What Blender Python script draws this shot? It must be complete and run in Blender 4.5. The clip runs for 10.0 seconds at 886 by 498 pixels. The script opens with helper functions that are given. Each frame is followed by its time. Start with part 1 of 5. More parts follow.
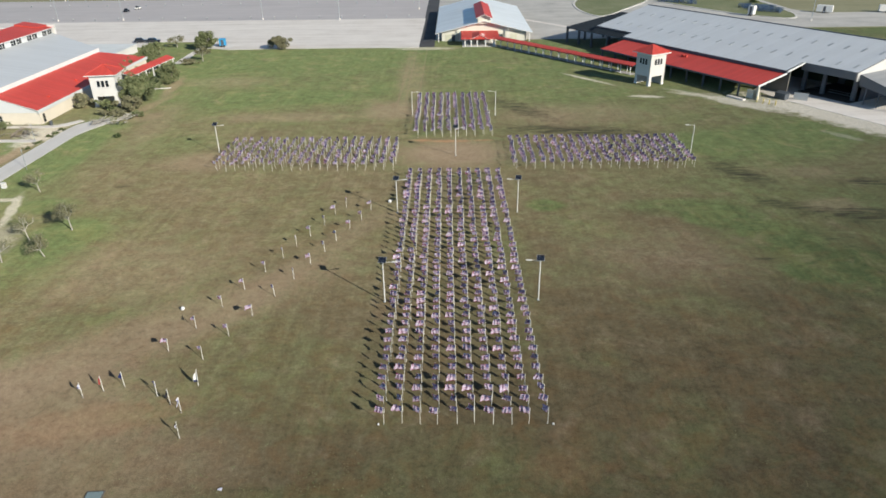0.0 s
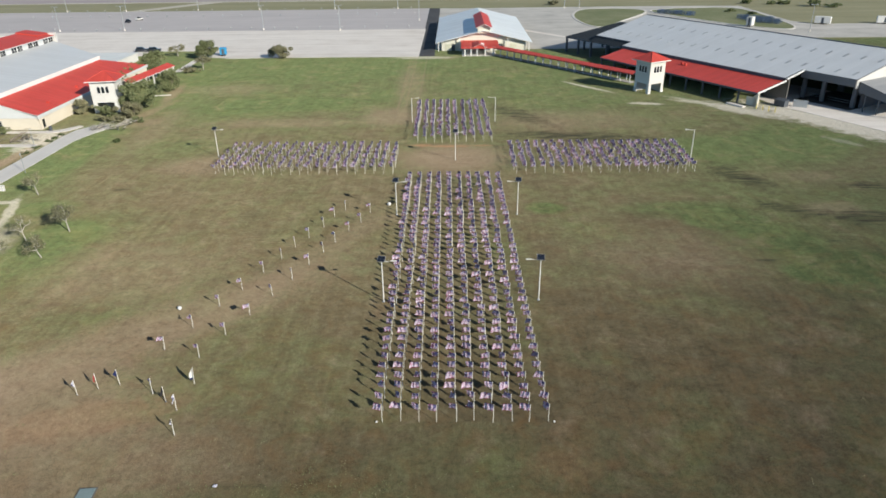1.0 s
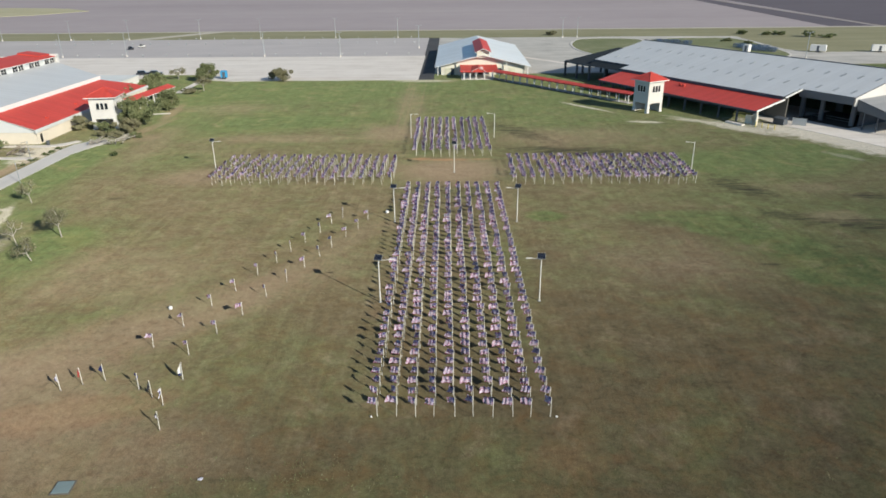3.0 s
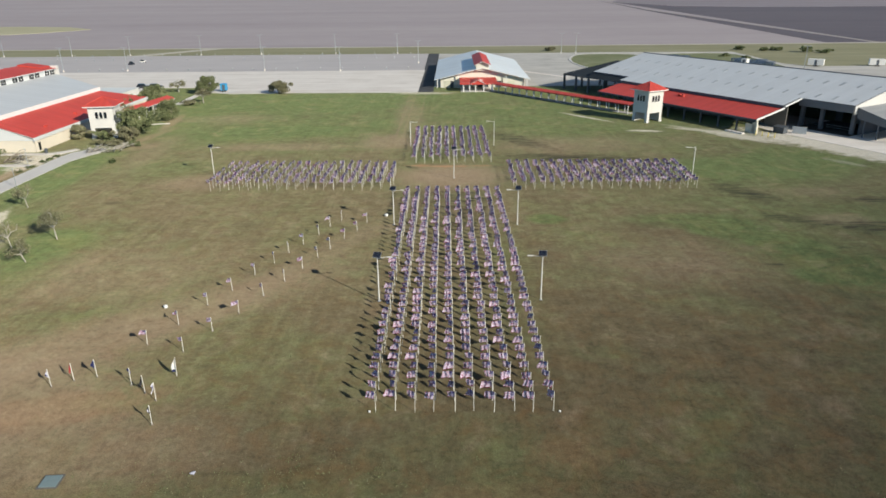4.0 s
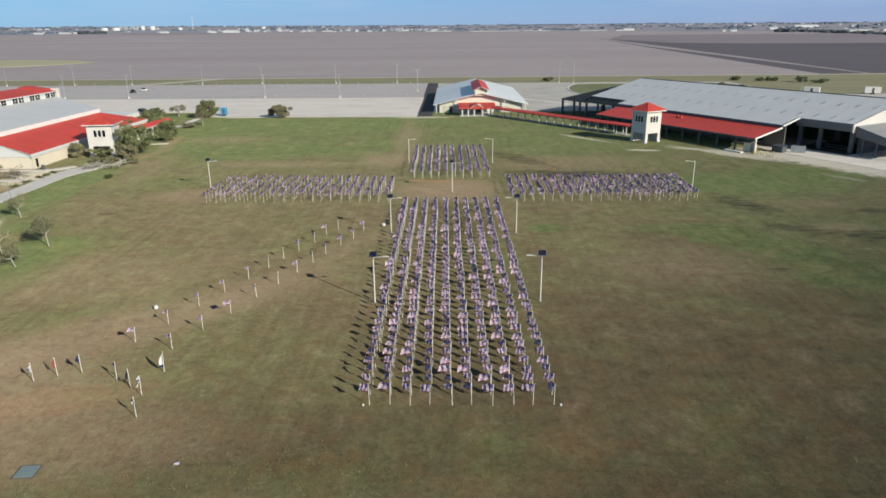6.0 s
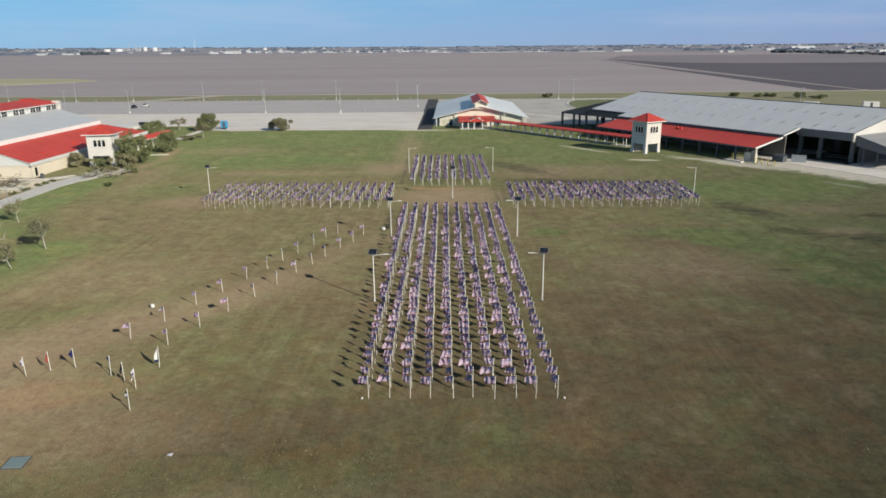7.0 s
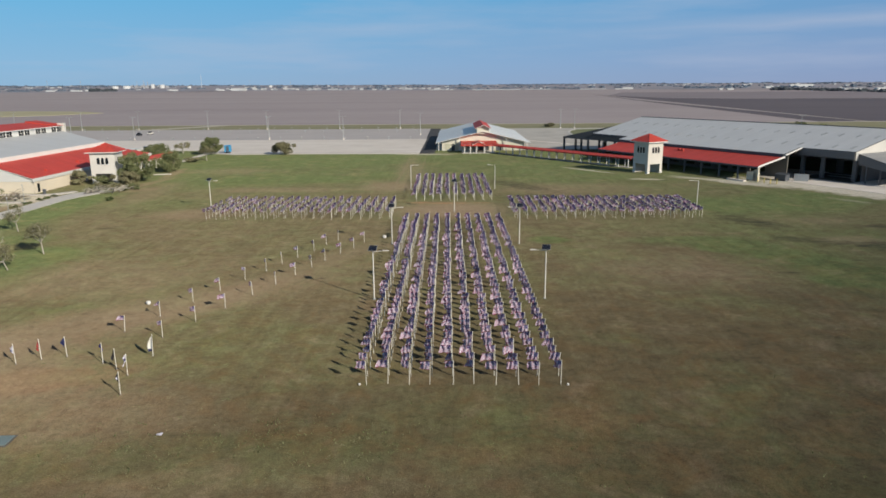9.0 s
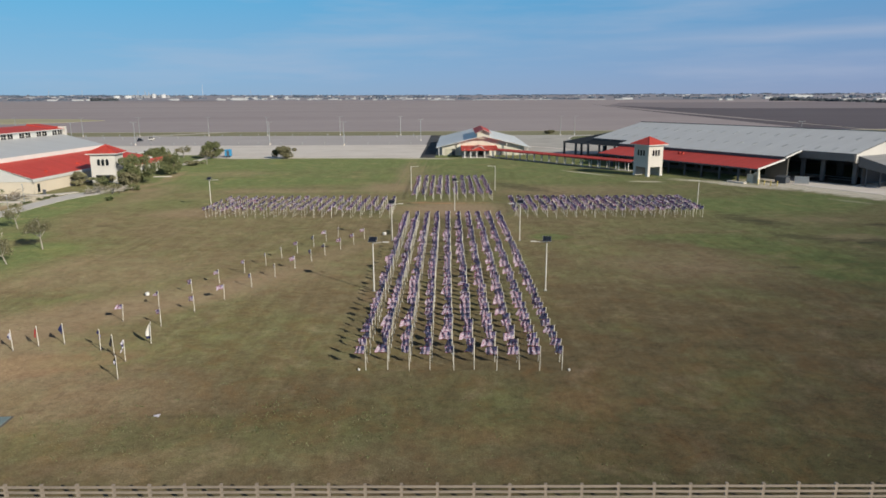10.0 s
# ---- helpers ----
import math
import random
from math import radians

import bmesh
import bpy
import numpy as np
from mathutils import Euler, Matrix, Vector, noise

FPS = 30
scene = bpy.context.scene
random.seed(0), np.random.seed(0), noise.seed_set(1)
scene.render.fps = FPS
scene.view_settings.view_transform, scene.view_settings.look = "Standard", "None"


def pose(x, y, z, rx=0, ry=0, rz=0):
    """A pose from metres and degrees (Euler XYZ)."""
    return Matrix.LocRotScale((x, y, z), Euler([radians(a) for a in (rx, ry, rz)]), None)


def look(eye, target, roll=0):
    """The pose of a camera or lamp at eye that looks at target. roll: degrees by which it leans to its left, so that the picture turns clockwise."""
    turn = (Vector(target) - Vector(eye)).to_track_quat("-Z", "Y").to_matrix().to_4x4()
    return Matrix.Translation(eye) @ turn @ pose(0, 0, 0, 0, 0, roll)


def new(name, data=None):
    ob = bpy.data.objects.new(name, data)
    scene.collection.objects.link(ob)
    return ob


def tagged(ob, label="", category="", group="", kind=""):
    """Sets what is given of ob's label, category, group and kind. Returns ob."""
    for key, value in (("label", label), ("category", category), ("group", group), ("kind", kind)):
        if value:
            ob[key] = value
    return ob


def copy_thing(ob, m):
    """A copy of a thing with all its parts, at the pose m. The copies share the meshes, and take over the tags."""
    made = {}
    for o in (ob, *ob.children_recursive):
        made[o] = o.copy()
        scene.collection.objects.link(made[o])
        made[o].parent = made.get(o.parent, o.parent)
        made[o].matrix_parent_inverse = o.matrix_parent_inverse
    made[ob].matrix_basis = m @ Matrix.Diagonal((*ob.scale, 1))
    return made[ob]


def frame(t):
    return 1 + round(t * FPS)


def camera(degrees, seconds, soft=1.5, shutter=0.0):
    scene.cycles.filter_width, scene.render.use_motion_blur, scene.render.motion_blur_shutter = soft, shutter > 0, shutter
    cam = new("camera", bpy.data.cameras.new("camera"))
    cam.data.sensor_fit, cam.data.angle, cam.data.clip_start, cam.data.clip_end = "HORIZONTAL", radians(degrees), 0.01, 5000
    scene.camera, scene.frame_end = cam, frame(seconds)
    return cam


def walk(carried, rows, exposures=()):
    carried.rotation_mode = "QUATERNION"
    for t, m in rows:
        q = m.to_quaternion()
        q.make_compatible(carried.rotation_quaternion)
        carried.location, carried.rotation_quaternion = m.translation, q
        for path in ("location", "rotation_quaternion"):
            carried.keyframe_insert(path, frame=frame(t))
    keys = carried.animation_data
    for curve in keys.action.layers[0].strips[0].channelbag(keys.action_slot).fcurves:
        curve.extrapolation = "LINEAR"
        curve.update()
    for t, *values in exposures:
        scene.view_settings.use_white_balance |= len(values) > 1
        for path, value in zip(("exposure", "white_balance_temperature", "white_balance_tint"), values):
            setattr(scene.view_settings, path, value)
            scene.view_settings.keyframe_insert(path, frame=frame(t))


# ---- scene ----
cam = camera(66.2, 10.0, soft=1.7)
PATH = [
    (0, (-0.843, -52.739, 46.456), (-0.882, -50.957, 45.55), -0.9),
    (0.5, (-0.846, -52.855, 45.6), (-0.885, -51.066, 44.707), -0.8),
    (1, (-0.834, -52.966, 44.497), (-0.872, -51.166, 43.627), -0.8),
    (1.5, (-0.832, -53.012, 43.294), (-0.869, -51.201, 42.446), -0.7),
    (2, (-0.805, -53.045, 42.106), (-0.841, -51.224, 41.282), -0.7),
    (2.5, (-0.772, -53.13, 40.991), (-0.808, -51.298, 40.189), -0.6),
    (4, (-0.88, -52.97, 36.621), (-0.913, -51.106, 35.897), -0.6),
    (4.5, (-0.774, -52.966, 35.518), (-0.808, -51.093, 34.818), -0.6),
    (5, (-0.685, -52.991, 34.421), (-0.717, -51.109, 33.745), -0.6),
    (5.5, (-0.638, -52.973, 33.339), (-0.669, -51.083, 32.686), -0.5),
    (7, (-0.792, -52.798, 29.19), (-0.822, -50.881, 28.62), -0.5),
    (7.5, (-0.743, -52.876, 28.107), (-0.774, -50.952, 27.56), -0.5),
    (8, (-0.697, -52.92, 26.9), (-0.73, -50.989, 26.38), -0.4),
    (8.5, (-0.669, -52.906, 25.675), (-0.704, -50.968, 25.181), -0.4),
    (9, (-0.635, -52.963, 24.442), (-0.672, -51.019, 23.975), -0.4),
    (9.5, (-0.67, -53.057, 23.241), (-0.706, -51.107, 22.8), -0.3),
    (10, (-0.674, -53.168, 22.281), (-0.711, -51.217, 21.843), -0.3),
]
walk(cam, [(t, look(eye, target, roll)) for t, eye, target, roll in PATH],
     exposures=[(0.0, 0.27, 6150, 8), (4.0, 0.20, 6250, 7.5), (7.0, 0.03, 6400, 8.5), (10.0, -0.14, 6550, 10)])

# ---- world and sun ----
world = bpy.data.worlds.new("World")
scene.world = world
world.use_nodes = True
wn, wl = world.node_tree.nodes, world.node_tree.links
SUN_EL, SUN_AZ = 24.5, 134.0          # azimuth clockwise from +y
sky = wn.new("ShaderNodeTexSky")
sky.sky_type, sky.sun_disc = "NISHITA", False
sky.sun_elevation, sky.sun_rotation = radians(SUN_EL), radians(SUN_AZ)
sky.air_density, sky.dust_density, sky.ozone_density = 1.0, 0.3, 2.0
geo = wn.new("ShaderNodeTexCoord")
up = wn.new("ShaderNodeSeparateXYZ")
wl.new(geo.outputs["Generated"], up.inputs[0])
grad = wn.new("ShaderNodeValToRGB")
stops = [(0.0, (0.275, 0.425, 0.635)), (0.03, (0.25, 0.435, 0.68)), (0.13, (0.125, 0.42, 0.72)), (0.3, (0.09, 0.165, 0.285)), (1.0, (0.057, 0.086, 0.13))]
while len(grad.color_ramp.elements) < len(stops):
    grad.color_ramp.elements.new(0.5)
for e, (p, c) in zip(grad.color_ramp.elements, stops):
    e.position, e.color = p, (*[v * 10.0 for v in c], 1)
wl.new(up.outputs[2], grad.inputs[0])
side = wn.new("ShaderNodeValToRGB")
half = wn.new("ShaderNodeMath")
half.operation, half.use_clamp = "MULTIPLY_ADD", True
half.inputs[1].default_value, half.inputs[2].default_value = 0.9, 0.5
wl.new(up.outputs[0], half.inputs[0])
wl.new(half.outputs[0], side.inputs[0])
side.color_ramp.elements[0].color, side.color_ramp.elements[1].color = (1.02, 1.15, 1.12, 1), (1.02, 0.85, 0.9, 1)
tint = wn.new("ShaderNodeMix")
tint.data_type, tint.blend_type = "RGBA", "MULTIPLY"
tint.inputs[0].default_value = 1.0
wl.new(grad.outputs[0], tint.inputs[6])
wl.new(side.outputs[0], tint.inputs[7])
# thin high cloud, stretched along the horizon
cm = wn.new("ShaderNodeMapping")
cm.inputs["Scale"].default_value = (1.6, 1.6, 14)
wl.new(geo.outputs["Generated"], cm.inputs["Vector"])
cn = wn.new("ShaderNodeTexNoise")
cn.inputs["Scale"].default_value, cn.inputs["Detail"].default_value, cn.inputs["Roughness"].default_value = 1.3, 6, 0.55
wl.new(cm.outputs[0], cn.inputs["Vector"])
cr = wn.new("ShaderNodeMapRange")
cr.inputs["From Min"].default_value, cr.inputs["From Max"].default_value, cr.inputs["To Max"].default_value = 0.48, 0.75, 0.5
wl.new(cn.outputs[0], cr.inputs["Value"])
blend = wn.new("ShaderNodeMix")
blend.data_type = "RGBA"
blend.inputs[0].default_value = 0.96
wl.new(sky.outputs[0], blend.inputs[6])
wl.new(tint.outputs[2], blend.inputs[7])
# a thin bank of cloud low over one side of the horizon
def sky_math(op, a, b=0.0, c=0.0, clamp=False):
    k = wn.new("ShaderNodeMath")
    k.operation, k.use_clamp = op, clamp
    for sock, v in zip(k.inputs, (a, b, c)):
        if isinstance(v, float):
            sock.default_value = v
        else:
            wl.new(v, sock)
    return k.outputs[0]


bank = sky_math("SUBTRACT", up.outputs[2], sky_math("MULTIPLY_ADD", up.outputs[0], 0.045, 0.06))
bank = sky_math("ABSOLUTE", sky_math("MULTIPLY_ADD", cn.outputs[0], -0.05, sky_math("ADD", bank, 0.026)))
bank = sky_math("SUBTRACT", 1.0, sky_math("MULTIPLY", bank, 60.0), 0.0, True)
bank = sky_math("MULTIPLY", bank, sky_math("MULTIPLY_ADD", up.outputs[0], 2.6, -0.15, True))
cloud = sky_math("MAXIMUM", cr.outputs[0], sky_math("MULTIPLY", bank, 0.42))
wisp = wn.new("ShaderNodeMix")
wisp.data_type = "RGBA"
wl.new(cloud, wisp.inputs[0])
wl.new(blend.outputs[2], wisp.inputs[6])
wisp.inputs[7].default_value = (5.1, 5.6, 7.0, 1)
wl.new(wisp.outputs[2], wn["Background"].inputs[0])
wn["Background"].inputs[1].default_value = 0.10
sd = Vector((math.sin(radians(SUN_AZ)) * math.cos(radians(SUN_EL)), math.cos(radians(SUN_AZ)) * math.cos(radians(SUN_EL)), math.sin(radians(SUN_EL))))
lamp = bpy.data.lights.new("sun", "SUN")
lamp.energy, lamp.angle, lamp.color = 5.0, radians(0.55), (1.0, 0.91, 0.75)
sun = new("sun", lamp)
sun.matrix_world = look((0, 0, 60), Vector((0, 0, 60)) - sd)

# ---- materials ----
def material(name, rough=0.7, metal=0.0):
    m = bpy.data.materials.new(name)
    m.use_nodes = True
    b = m.node_tree.nodes["Principled BSDF"]
    b.inputs["Roughness"].default_value = rough
    b.inputs["Metallic"].default_value = metal
    return m, m.node_tree.nodes, m.node_tree.links, b


def coords(n, l):
    c = n.new("ShaderNodeTexCoord")
    return c.outputs["Object"]


def noise_tex(n, l, vec, scale, detail=4, rough=0.55, distort=0.0):
    t = n.new("ShaderNodeTexNoise")
    t.inputs["Scale"].default_value = scale
    t.inputs["Detail"].default_value = detail
    t.inputs["Roughness"].default_value = rough
    t.inputs["Distortion"].default_value = distort
    if vec is not None:
        l.new(vec, t.inputs["Vector"])
    return t.outputs[0]


def ramp(n, l, src, stops):
    r = n.new("ShaderNodeValToRGB")
    el = r.color_ramp.elements
    while len(el) < len(stops):
        el.new(0.5)
    for e, (p, c) in zip(el, stops):
        e.position = p
        e.color = (*c, 1) if len(c) == 3 else c
    l.new(src, r.inputs[0])
    return r.outputs[0]


def mix(n, l, fac, a, b, kind="MIX"):
    m = n.new("ShaderNodeMix")
    m.data_type, m.blend_type = "RGBA", kind
    for sock, v in ((m.inputs[0], fac), (m.inputs[6], a), (m.inputs[7], b)):
        if isinstance(v, (int, float)):
            sock.default_value = v
        elif isinstance(v, tuple):
            sock.default_value = (*v, 1)
        else:
            l.new(v, sock)
    return m.outputs[2]


def calc(n, l, op, a, b=0.0, clamp=False):
    m = n.new("ShaderNodeMath")
    m.operation, m.use_clamp = op, clamp
    for sock, v in zip(m.inputs, (a, b)):
        if isinstance(v, (int, float)):
            sock.default_value = v
        else:
            l.new(v, sock)
    return m.outputs[0]


def bump(n, l, b, src, strength=0.3, dist=0.05):
    t = n.new("ShaderNodeBump")
    t.inputs["Strength"].default_value = strength
    t.inputs["Distance"].default_value = dist
    l.new(src, t.inputs["Height"])
    l.new(t.outputs[0], b.inputs["Normal"])


def weathered(name, col, rough=0.7, metal=0.0, big=0.15, fine=3.0, amount=0.25, relief=0.15):
    """A painted or plain surface with stains at two scales and a little variation from piece to piece."""
    m, n, l, b = material(name, rough, metal)
    v = coords(n, l)
    dark = tuple(c * (1 - amount) for c in col)
    light = tuple(min(1, c * (1 + amount * 0.6)) for c in col)
    a = noise_tex(n, l, v, big, 5)
    f = noise_tex(n, l, v, fine, 5, 0.65)
    s = calc(n, l, "ADD", calc(n, l, "MULTIPLY", a, 0.6), calc(n, l, "MULTIPLY", f, 0.4))
    c = ramp(n, l, s, [(0.32, dark), (0.5, col), (0.68, light)])
    info = n.new("ShaderNodeObjectInfo")
    g = calc(n, l, "ADD", calc(n, l, "MULTIPLY", info.outputs["Random"], 0.14), 0.93)
    hsv = n.new("ShaderNodeHueSaturation")
    l.new(g, hsv.inputs["Value"])
    l.new(c, hsv.inputs["Color"])
    l.new(hsv.outputs[0], b.inputs["Base Color"])
    r = calc(n, l, "ADD", calc(n, l, "MULTIPLY", f, 0.25), rough - 0.12)
    l.new(r, b.inputs["Roughness"])
    bump(n, l, b, f, relief, 0.02)
    return m


def metal_roof(name, col, rough, rib=0.45, metal=0.0, amount=0.12, gloss=0.4):
    """Ribbed sheet metal; the ribs run down the slope, which is the local y of the mesh."""
    m, n, l, b = material(name, rough, metal)
    v = coords(n, l)
    sep = n.new("ShaderNodeSeparateXYZ")
    l.new(v, sep.inputs[0])
    saw = calc(n, l, "PINGPONG", sep.outputs[0], rib / 2)
    ridge = ramp(n, l, calc(n, l, "DIVIDE", saw, rib / 2), [(0.0, (1, 1, 1)), (0.18, (0, 0, 0)), (1.0, (0, 0, 0))])
    sheet = calc(n, l, "FLOOR", calc(n, l, "DIVIDE", sep.outputs[0], rib * 2))
    w = n.new("ShaderNodeTexWhiteNoise")
    w.noise_dimensions = "1D"
    l.new(sheet, w.inputs["W"])
    a = noise_tex(n, l, v, 0.12, 6, 0.6)
    f = noise_tex(n, l, v, 1.4, 5, 0.6)
    s = calc(n, l, "ADD", calc(n, l, "MULTIPLY", a, 0.5), calc(n, l, "ADD", calc(n, l, "MULTIPLY", f, 0.3), calc(n, l, "MULTIPLY", w.outputs[0], 0.2)))
    dark = tuple(c * (1 - amount) for c in col)
    light = tuple(min(1, c * (1 + amount)) for c in col)
    c = ramp(n, l, s, [(0.3, dark), (0.5, col), (0.7, light)])
    l.new(c, b.inputs["Base Color"])
    bump(n, l, b, ridge, 0.5, 0.03)
    b.inputs["Specular IOR Level"].default_value = gloss
    return m


ROOF_GREY = metal_roof("roof_grey", (0.575, 0.588, 0.602), 0.5, 0.6, amount=0.07, gloss=0.7)
ROOF_RED = metal_roof("roof_red", (0.525, 0.064, 0.048), 0.6, 0.4, amount=0.16)
ROOF_DARK = metal_roof("roof_dark", (0.035, 0.042, 0.05), 0.9, 0.6, gloss=0.05)
CREAM = weathered("stucco_cream", (0.695, 0.625, 0.510), 0.85, amount=0.12)
WHITE = weathered("paint_white", (0.702, 0.684, 0.648), 0.6, amount=0.12)
TRIM = weathered("trim_white", (0.74, 0.73, 0.71), 0.6, amount=0.1)
SIDING = weathered("siding_grey", (0.66, 0.67, 0.66), 0.6, amount=0.12)
STEEL_DARK = weathered("steel_dark", (0.075, 0.085, 0.1), 0.6, amount=0.3)
PVC = weathered("pole_white", (0.79, 0.765, 0.7), 0.45, big=1.0, fine=8, amount=0.1, relief=0.05)
POST_CREAM = weathered("post_cream", (0.66, 0.62, 0.52), 0.7, amount=0.15)
YELLOW = weathered("paint_yellow", (0.62, 0.5, 0.16), 0.6, amount=0.2)
BLACK = weathered("rubber_black", (0.02, 0.02, 0.022), 0.8, amount=0.3)
GALV = weathered("galvanised", (0.42, 0.44, 0.45), 0.45, 0.6, amount=0.15)
BLUE = weathered("tarp_blue", (0.04, 0.3, 0.58), 0.5, amount=0.25)
BARK = weathered("bark", (0.24, 0.2, 0.16), 0.9, big=1.0, fine=9, amount=0.4, relief=0.5)
BARK_PALE = weathered("bark_pale", (0.42, 0.39, 0.34), 0.9, big=1.0, fine=9, amount=0.35, relief=0.5)
FENCE_WOOD = weathered("fence_wood", (0.29, 0.245, 0.2), 0.85, big=0.8, fine=7, amount=0.35, relief=0.4)
LID = weathered("lid_greyblue", (0.22, 0.28, 0.28), 0.55, amount=0.15)
CAR_BLACK = weathered("car_black", (0.02, 0.022, 0.03), 0.3, amount=0.2)
FLAG_RED = weathered("cloth_red", (0.2, 0.03, 0.09), 0.8, big=2, fine=20, amount=0.2)
FLAG_WHITE = weathered("cloth_white", (0.58, 0.565, 0.66), 0.8, big=2, fine=20, amount=0.1)
CLOTH_BRIGHT = weathered("cloth_bright", (0.8, 0.79, 0.77), 0.8, big=2, fine=20, amount=0.1)
FLAG_BLUE = weathered("cloth_blue", (0.072, 0.056, 0.165), 0.8, big=2, fine=20, amount=0.25)
FLAG_NAVY = weathered("cloth_navy", (0.012, 0.02, 0.09), 0.8, big=2, fine=20, amount=0.25)
FLAG_ROYAL = weathered("cloth_royal", (0.03, 0.045, 0.3), 0.8, big=2, fine=20, amount=0.2)
FLAG_BLACK = weathered("cloth_black", (0.015, 0.015, 0.02), 0.8, big=2, fine=20, amount=0.25)
FLAG_BRIGHTRED = weathered("cloth_scarlet", (0.3, 0.03, 0.03), 0.8, big=2, fine=20, amount=0.2)


def glass_material():
    m, n, l, b = material("glass_dark", 0.08)
    b.inputs["Base Color"].default_value = (0.015, 0.02, 0.025, 1)
    return m


GLASS = glass_material()


def solar_material():
    m, n, l, b = material("solar_cells", 0.4)
    v = coords(n, l)
    br = n.new("ShaderNodeTexBrick")
    br.offset = 0
    br.inputs["Scale"].default_value = 1.0
    br.inputs["Brick Width"].default_value = 0.16
    br.inputs["Row Height"].default_value = 0.16
    br.inputs["Mortar Size"].default_value = 0.006
    br.inputs["Color1"].default_value = (0.008, 0.012, 0.025, 1)
    br.inputs["Color2"].default_value = (0.01, 0.014, 0.03, 1)
    br.inputs["Mortar"].default_value = (0.07, 0.08, 0.09, 1)
    l.new(v, br.inputs["Vector"])
    b.inputs["Specular IOR Level"].default_value = 0.15
    l.new(br.outputs[0], b.inputs["Base Color"])
    return m


SOLAR = solar_material()


def leaf_material(name, col, col2):
    m, n, l, b = material(name, 0.75)
    b.inputs["Specular IOR Level"].default_value = 0.2
    g = n.new("ShaderNodeNewGeometry")
    c = ramp(n, l, g.outputs["Random Per Island"], [(0.0, tuple(x * 0.55 for x in col)), (0.45, col), (1.0, col2)])
    info = n.new("ShaderNodeObjectInfo")
    hsv = n.new("ShaderNodeHueSaturation")
    l.new(calc(n, l, "ADD", calc(n, l, "MULTIPLY", info.outputs["Random"], 0.3), 0.85), hsv.inputs["Value"])
    l.new(c, hsv.inputs["Color"])
    l.new(hsv.outputs[0], b.inputs["Base Color"])
    return m


LEAF = leaf_material("leaf_green", (0.15, 0.178, 0.08), (0.28, 0.29, 0.155))
LEAF_PALE = leaf_material("leaf_pale", (0.2, 0.195, 0.11), (0.31, 0.295, 0.185))
LEAF_DRY = leaf_material("leaf_olive", (0.19, 0.185, 0.105), (0.325, 0.3, 0.185))
LEAF_DARK = leaf_material("leaf_dark", (0.07, 0.095, 0.038), (0.135, 0.155, 0.068))


def muladd(n, l, a, b, c):
    m = n.new("ShaderNodeMath")
    m.operation = "MULTIPLY_ADD"
    for sock, v in zip(m.inputs, (a, b, c)):
        if isinstance(v, (int, float)):
            sock.default_value = v
        else:
            l.new(v, sock)
    return m.outputs[0]


def spot(n, l, x, y, cx, cy, rx, ry, turn=0.0, soft=0.5, wob=None, wobble=0.5):
    """1 inside an ellipse on the ground, falling to 0 outside, with an edge that wanders."""
    c, s = math.cos(radians(turn)), math.sin(radians(turn))
    u = muladd(n, l, x, c / rx, muladd(n, l, y, s / rx, -(cx * c + cy * s) / rx))
    v = muladd(n, l, x, -s / ry, muladd(n, l, y, c / ry, (cx * s - cy * c) / ry))
    d = calc(n, l, "SQRT", muladd(n, l, u, u, calc(n, l, "MULTIPLY", v, v)))
    d = muladd(n, l, wob, wobble * 2, d)
    r = n.new("ShaderNodeMapRange")
    r.interpolation_type = "SMOOTHSTEP"
    r.inputs["From Min"].default_value, r.inputs["From Max"].default_value = 1 + wobble + soft, 1 + wobble - soft
    l.new(d, r.inputs["Value"])
    return r.outputs[0]


